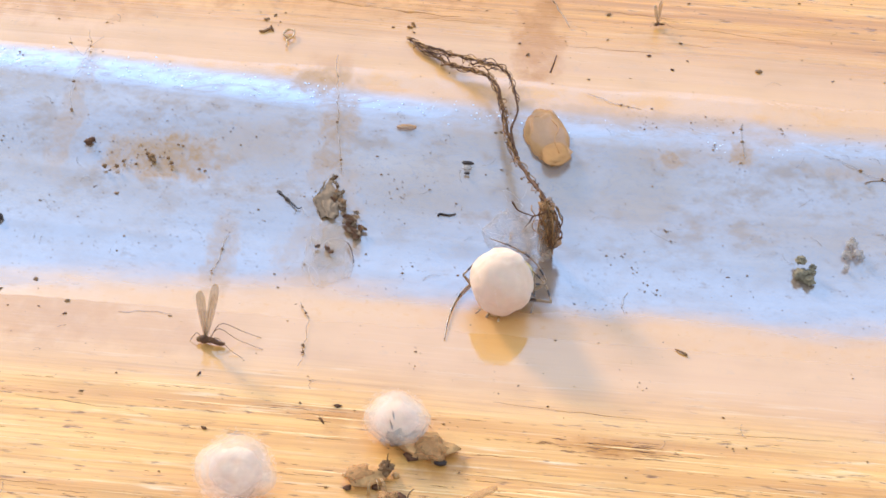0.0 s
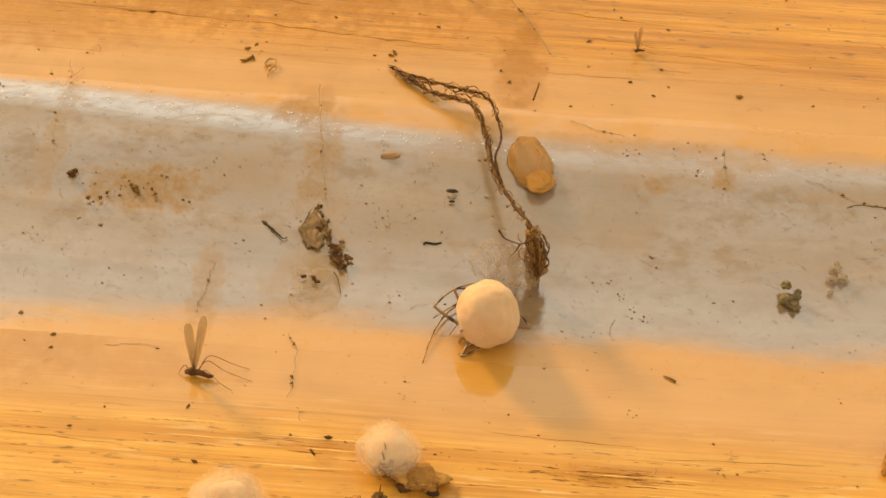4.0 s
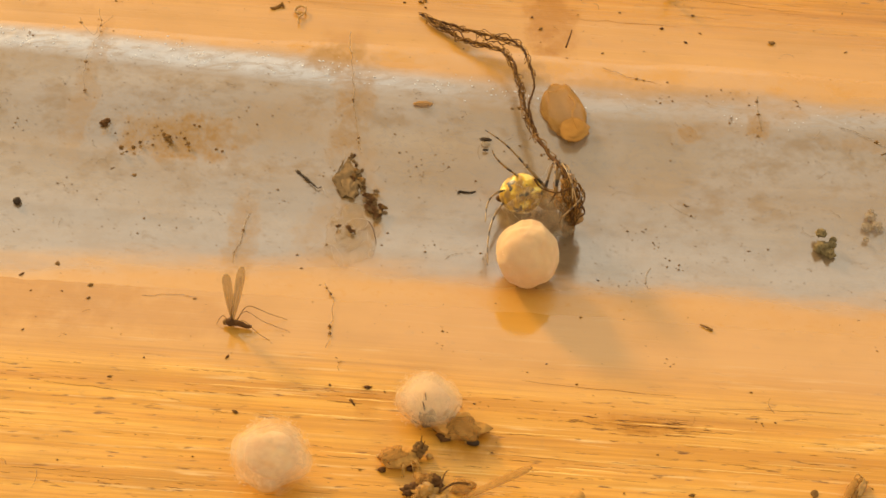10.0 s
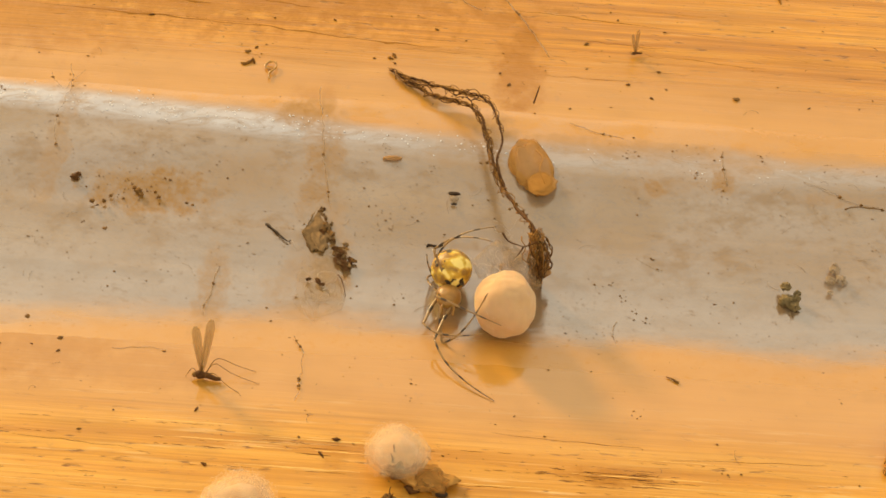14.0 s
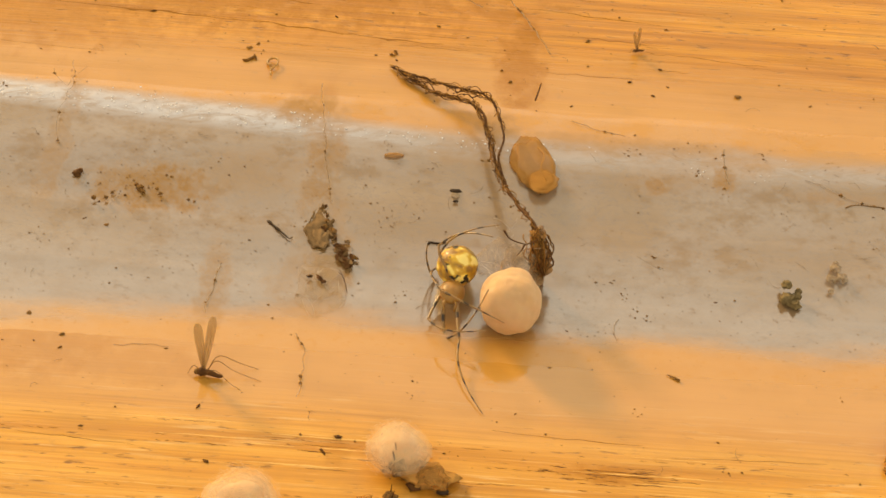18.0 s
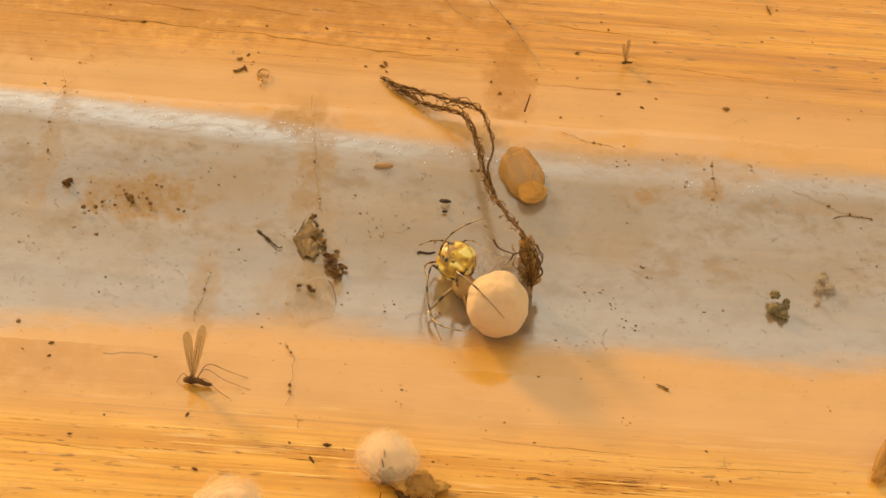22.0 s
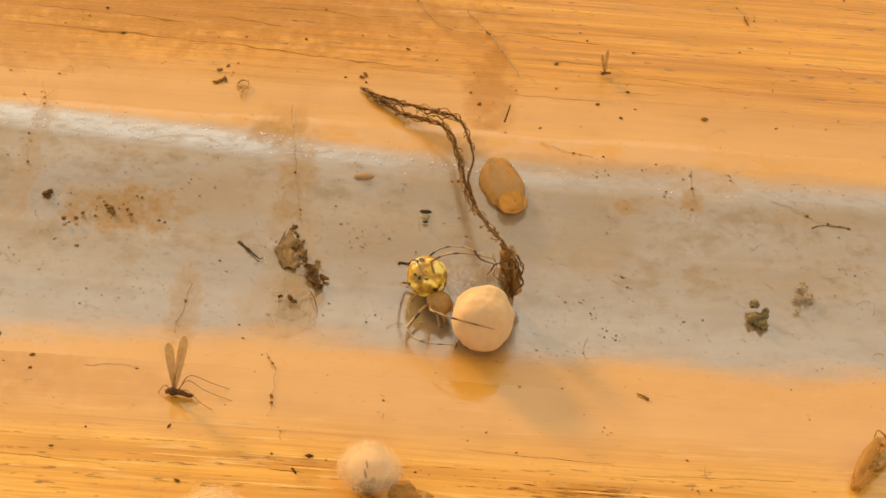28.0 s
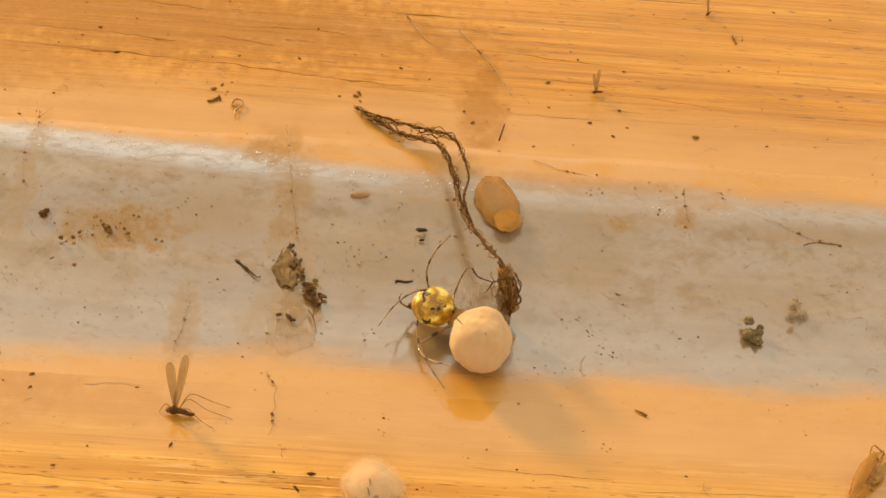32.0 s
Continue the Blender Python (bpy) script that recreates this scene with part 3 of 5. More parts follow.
part("outer_threads", wrap(random.Random(5), 1.77, 1.91, 1.87, 14, 0.004), SILK_HAZE, sac, "loose pale threads")


# ---- the hanging strand of dirt and silk ----
def build_strand():
    rng = random.Random(11)
    base = Vector((6.1, 5.2, 0.3))
    strand = thing("dirt_strand", base, "dark brown strand of twisted silk and dirt hanging in the corner", "dirty cobweb")
    main = [Vector(p) - base for p in ((-3.95, 22.55, 2.72), (-2.41, 20.88, 2.86), (-0.69, 19.39, 3.07), (0.95, 18.34, 3.52), (1.95, 17.28, 3.66), (2.65, 15.05, 3.52), (3.16, 12.68, 3.18), (3.77, 10.75, 2.91), (4.59, 8.56, 3.23), (5.37, 6.25, 4.0), (5.92, 5.0, 3.54), (6.11, 4.6, 2.3), (6.1, 5.2, 0.3))]
    side = [Vector(p) - base for p in ((-3.71, 22.32, 2.76), (-2.41, 21.26, 2.99), (-0.37, 20.03, 3.36), (1.46, 19.11, 3.63), (2.75, 18.14, 3.68), (3.44, 16.33, 3.53), (3.56, 14.8, 3.36), (3.43, 12.85, 3.17), (3.85, 10.53, 2.93))]
    core = bmesh.new()
    pts = curve_points(main, 90)
    def wiggled(points, amount, seed, f=1.1):
        return [p + Vector((noise.noise(p * f + Vector((seed, 0, 0))), noise.noise(p * f + Vector((0, seed, 0))), noise.noise(p * f + Vector((0, 0, seed))))) * amount for p in points]
    tube(core, wiggled(pts, 0.18, 1.0), 0.06, 0.12, 6, lambda u: 0.7 + 0.9 * abs(noise.noise(Vector((u * 30, 0, 0)))) + (0.25 if 0.60 < u < 0.72 else 0.0))
    part("main_cord", core, DIRT, strand)
    second = tube(bmesh.new(), wiggled(curve_points(side, 60), 0.22, 4.0), 0.07, 0.10, 5, lambda u: 0.7 + 0.8 * abs(noise.noise(Vector((u * 25, 3, 0)))))
    part("side_cord", second, DIRT, strand)
    for k in range(46):
        source = main if rng.random() < 0.6 else side
        a, b = sorted(rng.uniform(0, 1) for _ in range(2))
        span = curve_points(source, 120)[int(a * 100): int(a * 100) + 6 + int((b - a) * 60)]
        fine = tube(bmesh.new(), wiggled(span, rng.uniform(0.25, 0.6), rng.uniform(0, 90), rng.uniform(0.8, 2.2)), rng.uniform(0.025, 0.055), 0.02, 4)
        part("fine_thread", fine, (RUST, DIRT)[k % 2], strand)
    hang = curve_points(main[9:], 40)
    for k in range(34):
        a, b = rng.uniform(0.0, 0.45), rng.uniform(0.55, 1.0)
        off = Vector((rng.gauss(0, 0.17), rng.gauss(0, 0.17), 0))
        seed, sway = rng.uniform(0, 90), rng.uniform(0.2, 0.45)
        line = []
        for j in range(16):
            u = a + (b - a) * j / 15
            p = hang[int(u * 39)] + off * (0.4 + 1.2 * math.sin(u * math.pi)) + Vector((noise.noise(Vector((u * 7, seed, 0))), noise.noise(Vector((u * 7, seed, 5))), 0)) * sway
            line.append((p.x, p.y, max(p.z, 0.05)))
        part("tangle_fibre", tube(bmesh.new(), line, rng.uniform(0.03, 0.075), 0.025, 4), (DIRT, RUST, RUST)[k % 3], strand)
    bits = bmesh.new()
    for k in range(60):
        p = pts[int(rng.uniform(0.03, 0.98) * 89)]
        c = crumb(rng, rng.uniform(0.035, 0.09), 0.9)
        bmesh.ops.translate(c, vec=p + Vector((rng.gauss(0, 0.16), rng.gauss(0, 0.16), rng.gauss(0, 0.16))), verts=c.verts)
        joined(bits, c)
    part("clinging_grains", bits, EARTH, strand)
    for k, (x, y, z, w, h) in enumerate(((-0.3, 0.0, 3.2, 0.60, 0.9), (-0.15, -0.25, 2.4, 0.75, 0.9), (0.0, -0.3, 1.5, 0.7, 0.9), (-0.05, -0.2, 0.7, 0.55, 0.8))):
        part("web_film", ragged(rng, w * 0.8, w * 0.6, h, (x, y, z), 3.0 + k * 5, 0.55, None), FILM, strand, "thin brown web film")
    for ends in (((-2.3, 0.0, 3.8), (-1.9, -0.3, 3.4), (-1.04, -0.5, 3.25)), ((-1.04, -0.5, 3.25), (-1.2, -0.7, 3.0), (-1.45, -0.93, 2.75)), ((-0.3, -0.4, 3.6), (-0.7, -0.5, 3.4), (-1.04, -0.5, 3.25)), ((-0.6, 12.2, 4.2), (-0.4, 12.8, 4.6), (-0.3, 13.0, 5.0))):
        part("spur", tube(bmesh.new(), curve_points(ends, 9), 0.07, 0.03, 5), DIRT, strand)
    return strand


build_strand()

veil = thing("silk_veil", (4.6, 4.6, 0.2), "thin dusty silk veil between the egg sac and the strand", "cobweb")
part("threads", tuft(random.Random(8), 1.5, 1.5, 1.6, 26, 0.006, 1.5, (-0.5, 0.0, 1.8)), SILK_GREY, veil)
for k, (x, y, z, w, h) in enumerate(((-0.7, 0.1, 1.8, 1.35, 1.5), (0.3, -0.1, 1.4, 1.2, 1.2))):
    part("silk_film", ragged(random.Random(k), w, w * 0.7, h, (x, y, z), 2.0 + k * 4.3, 0.5, 0.05), VEIL, veil, "filmy peach silk")


# ---- old silk, husks and dead insects ----
def fuzz(rng, r, squash, count, inner, thick):
    """A soft cloud of short fibres that thins out towards its rim and rests on the ledge."""
    verts, faces = [], []
    for _ in range(count):
        d = Vector((rng.gauss(0, 1), rng.gauss(0, 1), rng.gauss(0, 1))).normalized()
        far = inner + (1.05 - inner) * rng.random() ** 1.7 + 0.16 * noise.noise(d * 1.7 + Vector((r, 0, 0)))
        way = Vector((rng.gauss(0, 1), rng.gauss(0, 1), rng.gauss(0, 1))).normalized()
        side = d.cross(way).normalized()
        c, half, w = d * far * r, rng.uniform(0.03, 0.11), thick * rng.uniform(0.6, 1.3)
        at = len(verts)
        for u in (-1, 0, 1):
            p = c + way * half * u - d * 0.05 * u * u
            for q in (side * w, (way.cross(side)) * w, -side * w):
                v = p + q
                verts.append((v.x * MM, v.y * MM, max(0.02, (v.z + r) * squash) * MM))
        for i in (0, 3):
            for k in range(3):
                faces.append((at + i + k, at + i + (k + 1) % 3, at + i + 3 + (k + 1) % 3, at + i + 3 + k))
    me = bpy.data.meshes.new("fluff")
    me.from_pydata(verts, [], faces)
    me.materials.append(CORE)
    return new("fluff", me)


def silk_ball(at, r, seed, label, squash=0.85):
    rng = random.Random(seed)
    ob = thing("silk_ball", (at[0], at[1], 0.0), label, "silk ball", "old silk balls on the ledge")
    part("silk_core", ball(r * 0.62, r * 0.60, r * squash * 0.62, 0.16, 0.8, seed, 40, (0, 0, r * squash)), CORE, ob, "dense white silk")
    part("silk_layer", ball(r * 0.80, r * 0.78, r * squash * 0.80, 0.18, 0.8, seed + 0.1, 40, (0, 0, r * squash)), FLUFF, ob)
    part("silk_layer", ball(r * 0.92, r * 0.90, r * squash * 0.92, 0.20, 0.8, seed + 0.2, 40, (0, 0, r * squash)), FLUFF, ob)
    haze_part = fuzz(rng, r, squash, 8000, 0.60, 0.004)
    haze_part.parent = ob
    haze_part["label"] = "hazy loose silk"
    return ob


silk_ball((-8.7, -14.3), 2.05, 3, "large pale fluffy silk ball on the ledge")
silk_ball((-1.25, -9.4), 1.75, 7, "pale fluffy silk ball beside brown insect remains", 0.62)

amber = thing("old_egg_sac", ground(5.5, 13.1), "shrunken amber old egg sac stuck to the cove", "egg sac")
AMBER_AT = random.Random(6)
part("case", placed(ball(1.30, 2.25, 0.22, 0.34, 0.6, 5.0, 40, (0, 0, 0)), Matrix.Translation((0.1, 0.9, 0.30)) @ pose(0, 0, 0, 8, 0, 14)), AMBER, amber)
part("fold", tube(bmesh.new(), curve_points(((0.3, 2.2, 0.62), (0.75, 1.2, 0.80), (0.55, 0.1, 0.76), (0.9, -0.9, 0.5)), 14), 0.05, 0.03, 6), AMBER, amber)
part("torn_edge", placed(ragged(AMBER_AT, 0.95, 1.1, 0.18, (0, 0, 0), 12.0, 0.3, None), Matrix.Translation((0.7, -0.7, 0.28))), AMBER, amber)


def wing_mesh(length, width, thick=0.012, seed=0.0):
    """A narrow wing along +z with a rounded tip and a raised front edge."""
    bm = bmesh.new()
    rows = []
    for i in range(15):
        u = i / 14
        w = width * (0.18 + 0.82 * math.sin(min(1.0, u * 0.62 + 0.02) * math.pi) ** 0.8) * (1 - max(0, u - 0.86) ** 2 * 30)
        rows.append([(s * w * 0.5, thick * k + 0.05 * width * math.sin(u * 5 + seed) + 0.05 * width * s * s, u * length) for k in (-1, 1) for s in ((-1, -0.4, 0.3, 1) if k < 0 else (1, 0.3, -0.4, -1))])
    loops = [[bm.verts.new(p) for p in r] for r in rows]
    for a, b in zip(loops, loops[1:]):
        for k in range(8):
            bm.faces.new((a[k], a[(k + 1) % 8], b[(k + 1) % 8], b[k]))
    bm.faces.new(list(reversed(loops[0])))
    bm.faces.new(loops[-1])
    return bm


def build_midge(at, size, label, turn=(0, 0, 0), upright=True):
    ob = thing("midge", at, label, "dead midge", "dead midges", turn)
    s = size
    part("thorax", ball(0.28 * s, 0.24 * s, 0.26 * s, 0.1, 0.6, 1, 20, (-0.05 * s, 0, 0.42 * s)), DIRT, ob)
    belly = tube(bmesh.new(), curve_points(((0.0, 0, 0.42 * s), (0.4 * s, 0, 0.40 * s), (0.85 * s, -0.05 * s, 0.28 * s), (1.1 * s, -0.05 * s, 0.33 * s)), 10), 0.20 * s, 0.08 * s, 8)
    part("abdomen", belly, DIRT, ob)
    part("head", ball(0.16 * s, 0.16 * s, 0.16 * s, 0.05, 0.6, 2, 14, (-0.34 * s, 0, 0.38 * s)), EARTH, ob)
    for lean, yaw in ((-5.5, 12), (4.0, -8)):
        w = placed(wing_mesh((3.0 + lean * 0.05) * s, 0.50 * s, 0.012, lean), Matrix.Translation((0.02 * s * lean / 8 + 0.05 * s, 0, 0.55 * s)) @ pose(0, 0, 0, -24, lean, yaw))
        wing = part("wing", w, WING, ob)
        tip = (Matrix.Translation((0.02 * s * lean / 8 + 0.05 * s, 0, 0.55 * s)) @ pose(0, 0, 0, -24, lean, yaw))
        for side in (-0.09, 0.08):
            rib = [tip @ Vector((side * s * math.sin(u * 2.6), -0.02 * s, u * 2.7 * s)) for u in (0.03, 0.3, 0.6, 0.95)]
            part("vein", tube(bmesh.new(), rib, 0.016 * s, 0.010 * s, 4), EARTH, wing, "dark wing vein")
    legs = (((0.2, 0.1, 0.4), (0.75, 0.3, 1.1), (1.7, 0.3, 0.45), (3.2, 0.1, 0.12)), ((0.2, -0.1, 0.4), (0.8, -0.3, 0.95), (1.6, -0.5, 0.3), (2.5, -0.8, 0.05)), ((0.25, 0.2, 0.4), (0.8, 0.6, 1.2), (1.9, 0.9, 0.5), (3.0, 1.0, 0.05)), ((-0.15, 0.0, 0.4), (-0.5, 0.2, 0.65), (-0.75, 0.1, 0.35), (-0.9, 0.0, 0.03)))
    for leg in legs:
        part("leg", tube(bmesh.new(), curve_points([Vector(p) * s for p in leg], 12), 0.026 * s, 0.011 * s, 5), EARTH, ob)
    return ob


build_midge((-12.3, -4.1, -0.1), 1.0, "dead midge with raised wings standing on the ledge", (0, 0, -4))
build_midge(ground(12.4, 26.1), 0.50, "small dead midge on the upper board", (12, 0, 20))
build_midge(ground(21.3, 36.8), 0.45, "tiny dead midge on the upper board", (12, 0, 60))


def build_husk(at, size, turn, label, seed, flat=1.0):
    """An empty insect skin: swollen body, dark head end, feelers and leg stubs."""
    rng = random.Random(seed)
    ob = thing("insect_husk", (at[0], at[1], 0.0), label, "insect remains", "insect remains on the ledge", (0, 0, turn))
    s = size
    part("body", ragged(rng, 1.05 * s, 0.62 * s, 0.34 * s * flat, (-0.4 * s, 0, 0.26 * s * flat), seed, 0.18 if flat == 1.0 else 0.4), TAN, ob)
    part("shell_plate", ragged(rng, 0.6 * s, 0.5 * s, 0.25 * s, (-0.75 * s, 0.15 * s, 0.55 * s * flat), seed + 5, 0.6), GAUZE, ob)
    part("head", ragged(rng, 0.34 * s, 0.36 * s, 0.36 * s, (0.62 * s, 0.05 * s, 0.55 * s), seed + 2, 0.6), EARTH, ob, "dark head end")
    for k in (-1, 1):
        part("feeler", tube(bmesh.new(), curve_points(((0.7 * s, 0.1 * k * s, 0.7 * s), (0.72 * s, 0.16 * k * s, 1.1 * s), (0.78 * s, 0.22 * k * s, 1.45 * s)), 8), 0.045 * s, 0.02 * s, 5), DIRT, ob)
    for k in range(5):
        a = rng.uniform(-1, 1)
        part("leg", tube(bmesh.new(), curve_points(((a * 0.6 * s, -0.3 * s, 0.35 * s), (a * 0.8 * s, -0.75 * s, 0.5 * s), (a * 1.0 * s, -1.05 * s, 0.03 * s)), 8), 0.04 * s, 0.02 * s, 5), HUSK, ob)
    for k in range(4):
        part("fragment", placed(crumb(rng, rng.uniform(0.08, 0.2) * s), Matrix.Translation((rng.uniform(-1.5, 1.3) * s, rng.uniform(-0.8, 0.6) * s, 0.1 * s))), (DIRT, HUSK)[k % 2], ob)
    return ob


build_husk((-2.0, -12.6), 1.0, 22, "tan insect husk with a dark head on the ledge", 21)
build_husk((-0.3, -10.3), 1.45, 172, "crumpled brown insect remains under the silk ball", 33, 0.7)

heap = thing("insect_remains", (-0.3, -14.8, 0.0), "heap of amber insect husks and bristly scraps on the ledge", "insect remains", "insect remains on the ledge")
hr = random.Random(4)
for k in range(12):
    x, y = hr.uniform(-1.6, 1.4), hr.uniform(-1.2, 0.9)
    part("scrap", ragged(hr, hr.uniform(0.25, 0.65), hr.uniform(0.2, 0.5), hr.uniform(0.15, 0.35), (x, y, 0.25), k * 3.1, 0.6), (HUSK, DIRT, TAN, GAUZE)[k % 4], heap)
for k in range(3):
    a = hr.uniform(-0.3, 1.9)
    part("bristle", tube(bmesh.new(), curve_points(((0, 0, 0.3), (math.cos(a) * 0.8, math.sin(a) * 0.8, 0.7), (math.cos(a) * 1.7, math.sin(a) * 1.5, 0.35)), 9), 0.05, 0.02, 5), DIRT, heap)

blade = placed(wing_mesh(4.2, 0.45, 0.02, 2.0), pose(0, 0, 0, -80, 0, -62))
single("dry_wing", blade, GAUZE, (0.6, -15.2, 0.25), "amber dry insect wing leaning on the husks", "insect wing")
stub = tube(bmesh.new(), curve_points(((0, 0, 0), (0.05, 0.2, 0.7), (0.0, 0.3, 1.5)), 9), 0.42, 0.36, 10, lambda u: 1.0 + 0.15 * noise.noise(Vector((u * 4, 0, 0))))
single("cocoon_stub", stub, TAN, (6.5, -15.6, 0.0), "short tan cocoon stub standing on the ledge", "cocoon")


def build_cast_skin(at, label, s):
    ob = thing("cast_skin", at, label, "insect remains", "insect remains on the ledge")
    grow = Matrix.Scale(s, 4)
    rng = random.Random(int(at[0]))
    lean = pose(0, 0, 0, 0, 0, -30)
    part("shell", placed(ragged(rng, 0.50, 2.3, 0.45, (-0.2, -0.6, 0.40), at[0], 0.45), grow @ lean), GAUZE, ob)
    part("body", placed(ragged(rng, 0.30, 1.2, 0.32, (0.25, 0.5, 0.35), at[0] + 4, 0.5), grow @ lean), HUSK, ob)
    part("dark_edge", placed(ragged(rng, 0.12, 0.9, 0.20, (-0.50, 0.1, 0.40), at[0] + 8, 0.5), grow @ lean), RUST, ob)
    part("wing_case", placed(wing_mesh(3.4, 0.55, 0.03, 1.0), grow @ Matrix.Translation((-1.6, -2.2, 0.3)) @ pose(0, 0, 0, -70, 0, -30)), GAUZE, ob)
    for k in range(5):
        y = -1.4 + k * 0.75
        foot = (-1.1 + rng.uniform(-0.3, 0.2) + k * 0.3, y - 0.2, 0.05)
        part("leg", placed(tube(bmesh.new(), curve_points(((-0.2 + k * 0.25, y, 0.5), (-0.8 + k * 0.28, y + rng.uniform(0.1, 0.4), 0.7), foot), 9), 0.07, 0.03, 5), grow), (HUSK, RUST)[k % 2], ob)
    return ob


build_cast_skin((20.6, -12.9, 0.0), "amber cast insect skin lying on the ledge", 0.62)
build_cast_skin((26.3, -5.6, 0.0), "amber cast insect skin with bent legs on the ledge", 1.0)

# ---- scraps on the cove ----
def flat_flake(rng, w, l, t, seed):
    bm = bmesh.new()
    bmesh.ops.create_uvsphere(bm, u_segments=26, v_segments=12, radius=1.0)
    for v in bm.verts:
        a = math.atan2(v.co.y, v.co.x)
        r = 1 + 0.35 * noise.noise(Vector((math.cos(a) * 1.4 + seed, math.sin(a) * 1.4, 0))) + 0.18 * noise.noise(Vector((math.cos(a) * 4 + seed, math.sin(a) * 4, 0)))
        v.co = Vector((v.co.x * w * r, v.co.y * l * r, v.co.z * t + 0.12 * noise.noise(v.co * 2 + Vector((seed, 0, 0)))))
    return bm


def leaf(w, l, t, seed):
    """A torn sliver with a pointed top and a ragged outline."""
    bm = bmesh.new()
    bmesh.ops.create_uvsphere(bm, u_segments=36, v_segments=12, radius=1.0)
    for v in bm.verts:
        taper = 1.0 - 0.55 * max(0.0, v.co.y) - 0.2 * max(0.0, -v.co.y)
        tear = 1 + 0.45 * noise.noise(Vector((v.co.y * 2.6 + seed, seed, v.co.x * 0.8))) + 0.3 * noise.noise(Vector((v.co.y * 7 + seed, 3, v.co.x)))
        v.co = Vector((v.co.x * w * taper * tear, v.co.y * l * (1 + 0.15 * noise.noise(Vector((v.co.x * 3, seed, 1)))), v.co.z * t + 0.14 * noise.noise(v.co * 2.2 + Vector((seed, 0, 0)))))
    return bm


fr = random.Random(2)
flake = thing("bark_flake", ground(-7.2, 8.0), "brown crumbling bark flake stuck to the cove", "bark flake", turn=(6, 0, 0))
part("flake", placed(leaf(0.74, 1.75, 0.08, 1.0), Matrix.Translation((-0.05, 0.15, 0.1))), BARK, flake)
part("flake", placed(flat_flake(fr, 0.5, 0.9, 0.07, 6.0), Matrix.Translation((0.25, -0.75, 0.12)) @ pose(0, 0, 0, 0, 8, 20)), BARK, flake)
for k in range(30):
    u = k / 29
    s = fr.uniform(0.08, 0.24) * (0.7 if u < 0.3 else 1.0)
    x, y = 0.15 + 0.5 * min(1.0, u * 2.2) + max(0.0, u - 0.45) * 2.6 + fr.gauss(0, 0.12 + 0.16 * u), 1.75 - 4.4 * u + fr.gauss(0, 0.15)
    part("crumb", placed(flat_flake(fr, s * 0.8, s * 1.4, 0.035, k * 2.3), Matrix.Translation((x, y, 0.16)) @ pose(0, 0, 0, fr.uniform(-12, 12), fr.uniform(-12, 12), fr.uniform(0, 180))), (DIRT, BARK, EARTH, BARK)[k % 4], flake)
for dx, dy, s in ((1.7, -2.4, 0.40), (2.05, -2.75, 0.34), (1.55, -2.0, 0.26), (2.2, -2.2, 0.22), (0.5, -4.0, 0.20), (0.75, -4.25, 0.16), (-0.1, -3.9, 0.13)):
    part("crumb", placed(flat_flake(fr, s * 0.7, s * 1.3, 0.05, dx * 9), Matrix.Translation((dx, dy, 0.14)) @ pose(0, 0, 0, fr.uniform(-30, 30), fr.uniform(-30, 30), fr.uniform(0, 180))), DIRT, flake)
part("hair", tube(bmesh.new(), curve_points(((1.6, -3.4, 0.1), (1.9, -4.0, 0.3), (2.2, -5.0, 0.1)), 8), 0.04, 0.02, 4), DIRT, flake)
wad = thing("silk_wad", (-6.9, 3.2, 0.1), "pale matted silk wad below the bark flake", "cobweb")
part("threads", tuft(random.Random(31), 1.9, 3.0, 0.5, 14, 0.006, 1.3, (0.3, 0.6, 0.35)), SILK_GREY, wad)
for k, (x, y, w, l) in enumerate(((0.4, 0.3, 1.5, 2.6), (0.2, 1.2, 1.0, 2.4))):
    part("matted_layer", placed(flat_flake(fr, w, l, 0.04, 4.0 + k * 3.1), Matrix.Translation((x, y, 0.18 + 0.12 * k)) @ pose(0, 0, 0, 4, 0, 0)), WAD, wad)

rod = single("dark_rod", tube(bmesh.new(), curve_points(((-0.75, 0.7, 0.1), (-0.3, 0.25, 0.16), (0.3, -0.35, 0.14), (0.75, -0.75, 0.08), (0.95, -0.6, 0.08)), 14), 0.13, 0.06, 7,
             lambda u: 0.35 + 1.2 * abs(noise.noise(Vector((u * 9, 0, 0))))), GRIT, ground(-9.6, 7.7), "black rod-like scrap on the cove", "scrap")
cap = thing("beetle_scrap", ground(0.9, 11.2), "small black and grey beetle scrap on the cove", "insect remains")
part("cap", ball(0.36, 0.13, 0.13, 0.25, 0.5, 3, 18, (0, 0.38, 0.12)), GRIT, cap)
part("shell", ball(0.28, 0.24, 0.10, 0.2, 0.5, 4, 18, (0, 0.0, 0.08)), DUST, cap)
part("tail", ball(0.18, 0.08, 0.08, 0.25, 0.5, 5, 14, (0.02, -0.55, 0.08)), GRIT, cap)
single("bent_scrap", tube(bmesh.new(), curve_points(((-0.5, -0.1, 0.06), (-0.45, 0.05, 0.08), (0.1, 0.0, 0.07), (0.5, 0.15, 0.06)), 10), 0.075, 0.05, 5), GRIT, ground(0.0, 7.5), "thin bent black scrap on the cove", "scrap")
single("seed_husk", placed(ball(0.62, 0.17, 0.15, 0.12, 0.5, 6, 22, (0, 0, 0.12)), pose(0, 0, 0, 0, 0, 6)), AMBER, ground(-3.1, 13.9), "slender amber seed husk on the cove", "seed husk")
single("splinter", tube(bmesh.new(), ((-0.36, 0.2, 0.05), (0.0, 0.0, 0.07), (0.3, -0.2, 0.05)), 0.035, 0.075, 6), EARTH, ground(13.8, -1.75), "brown wood splinter on the ledge", "splinter")
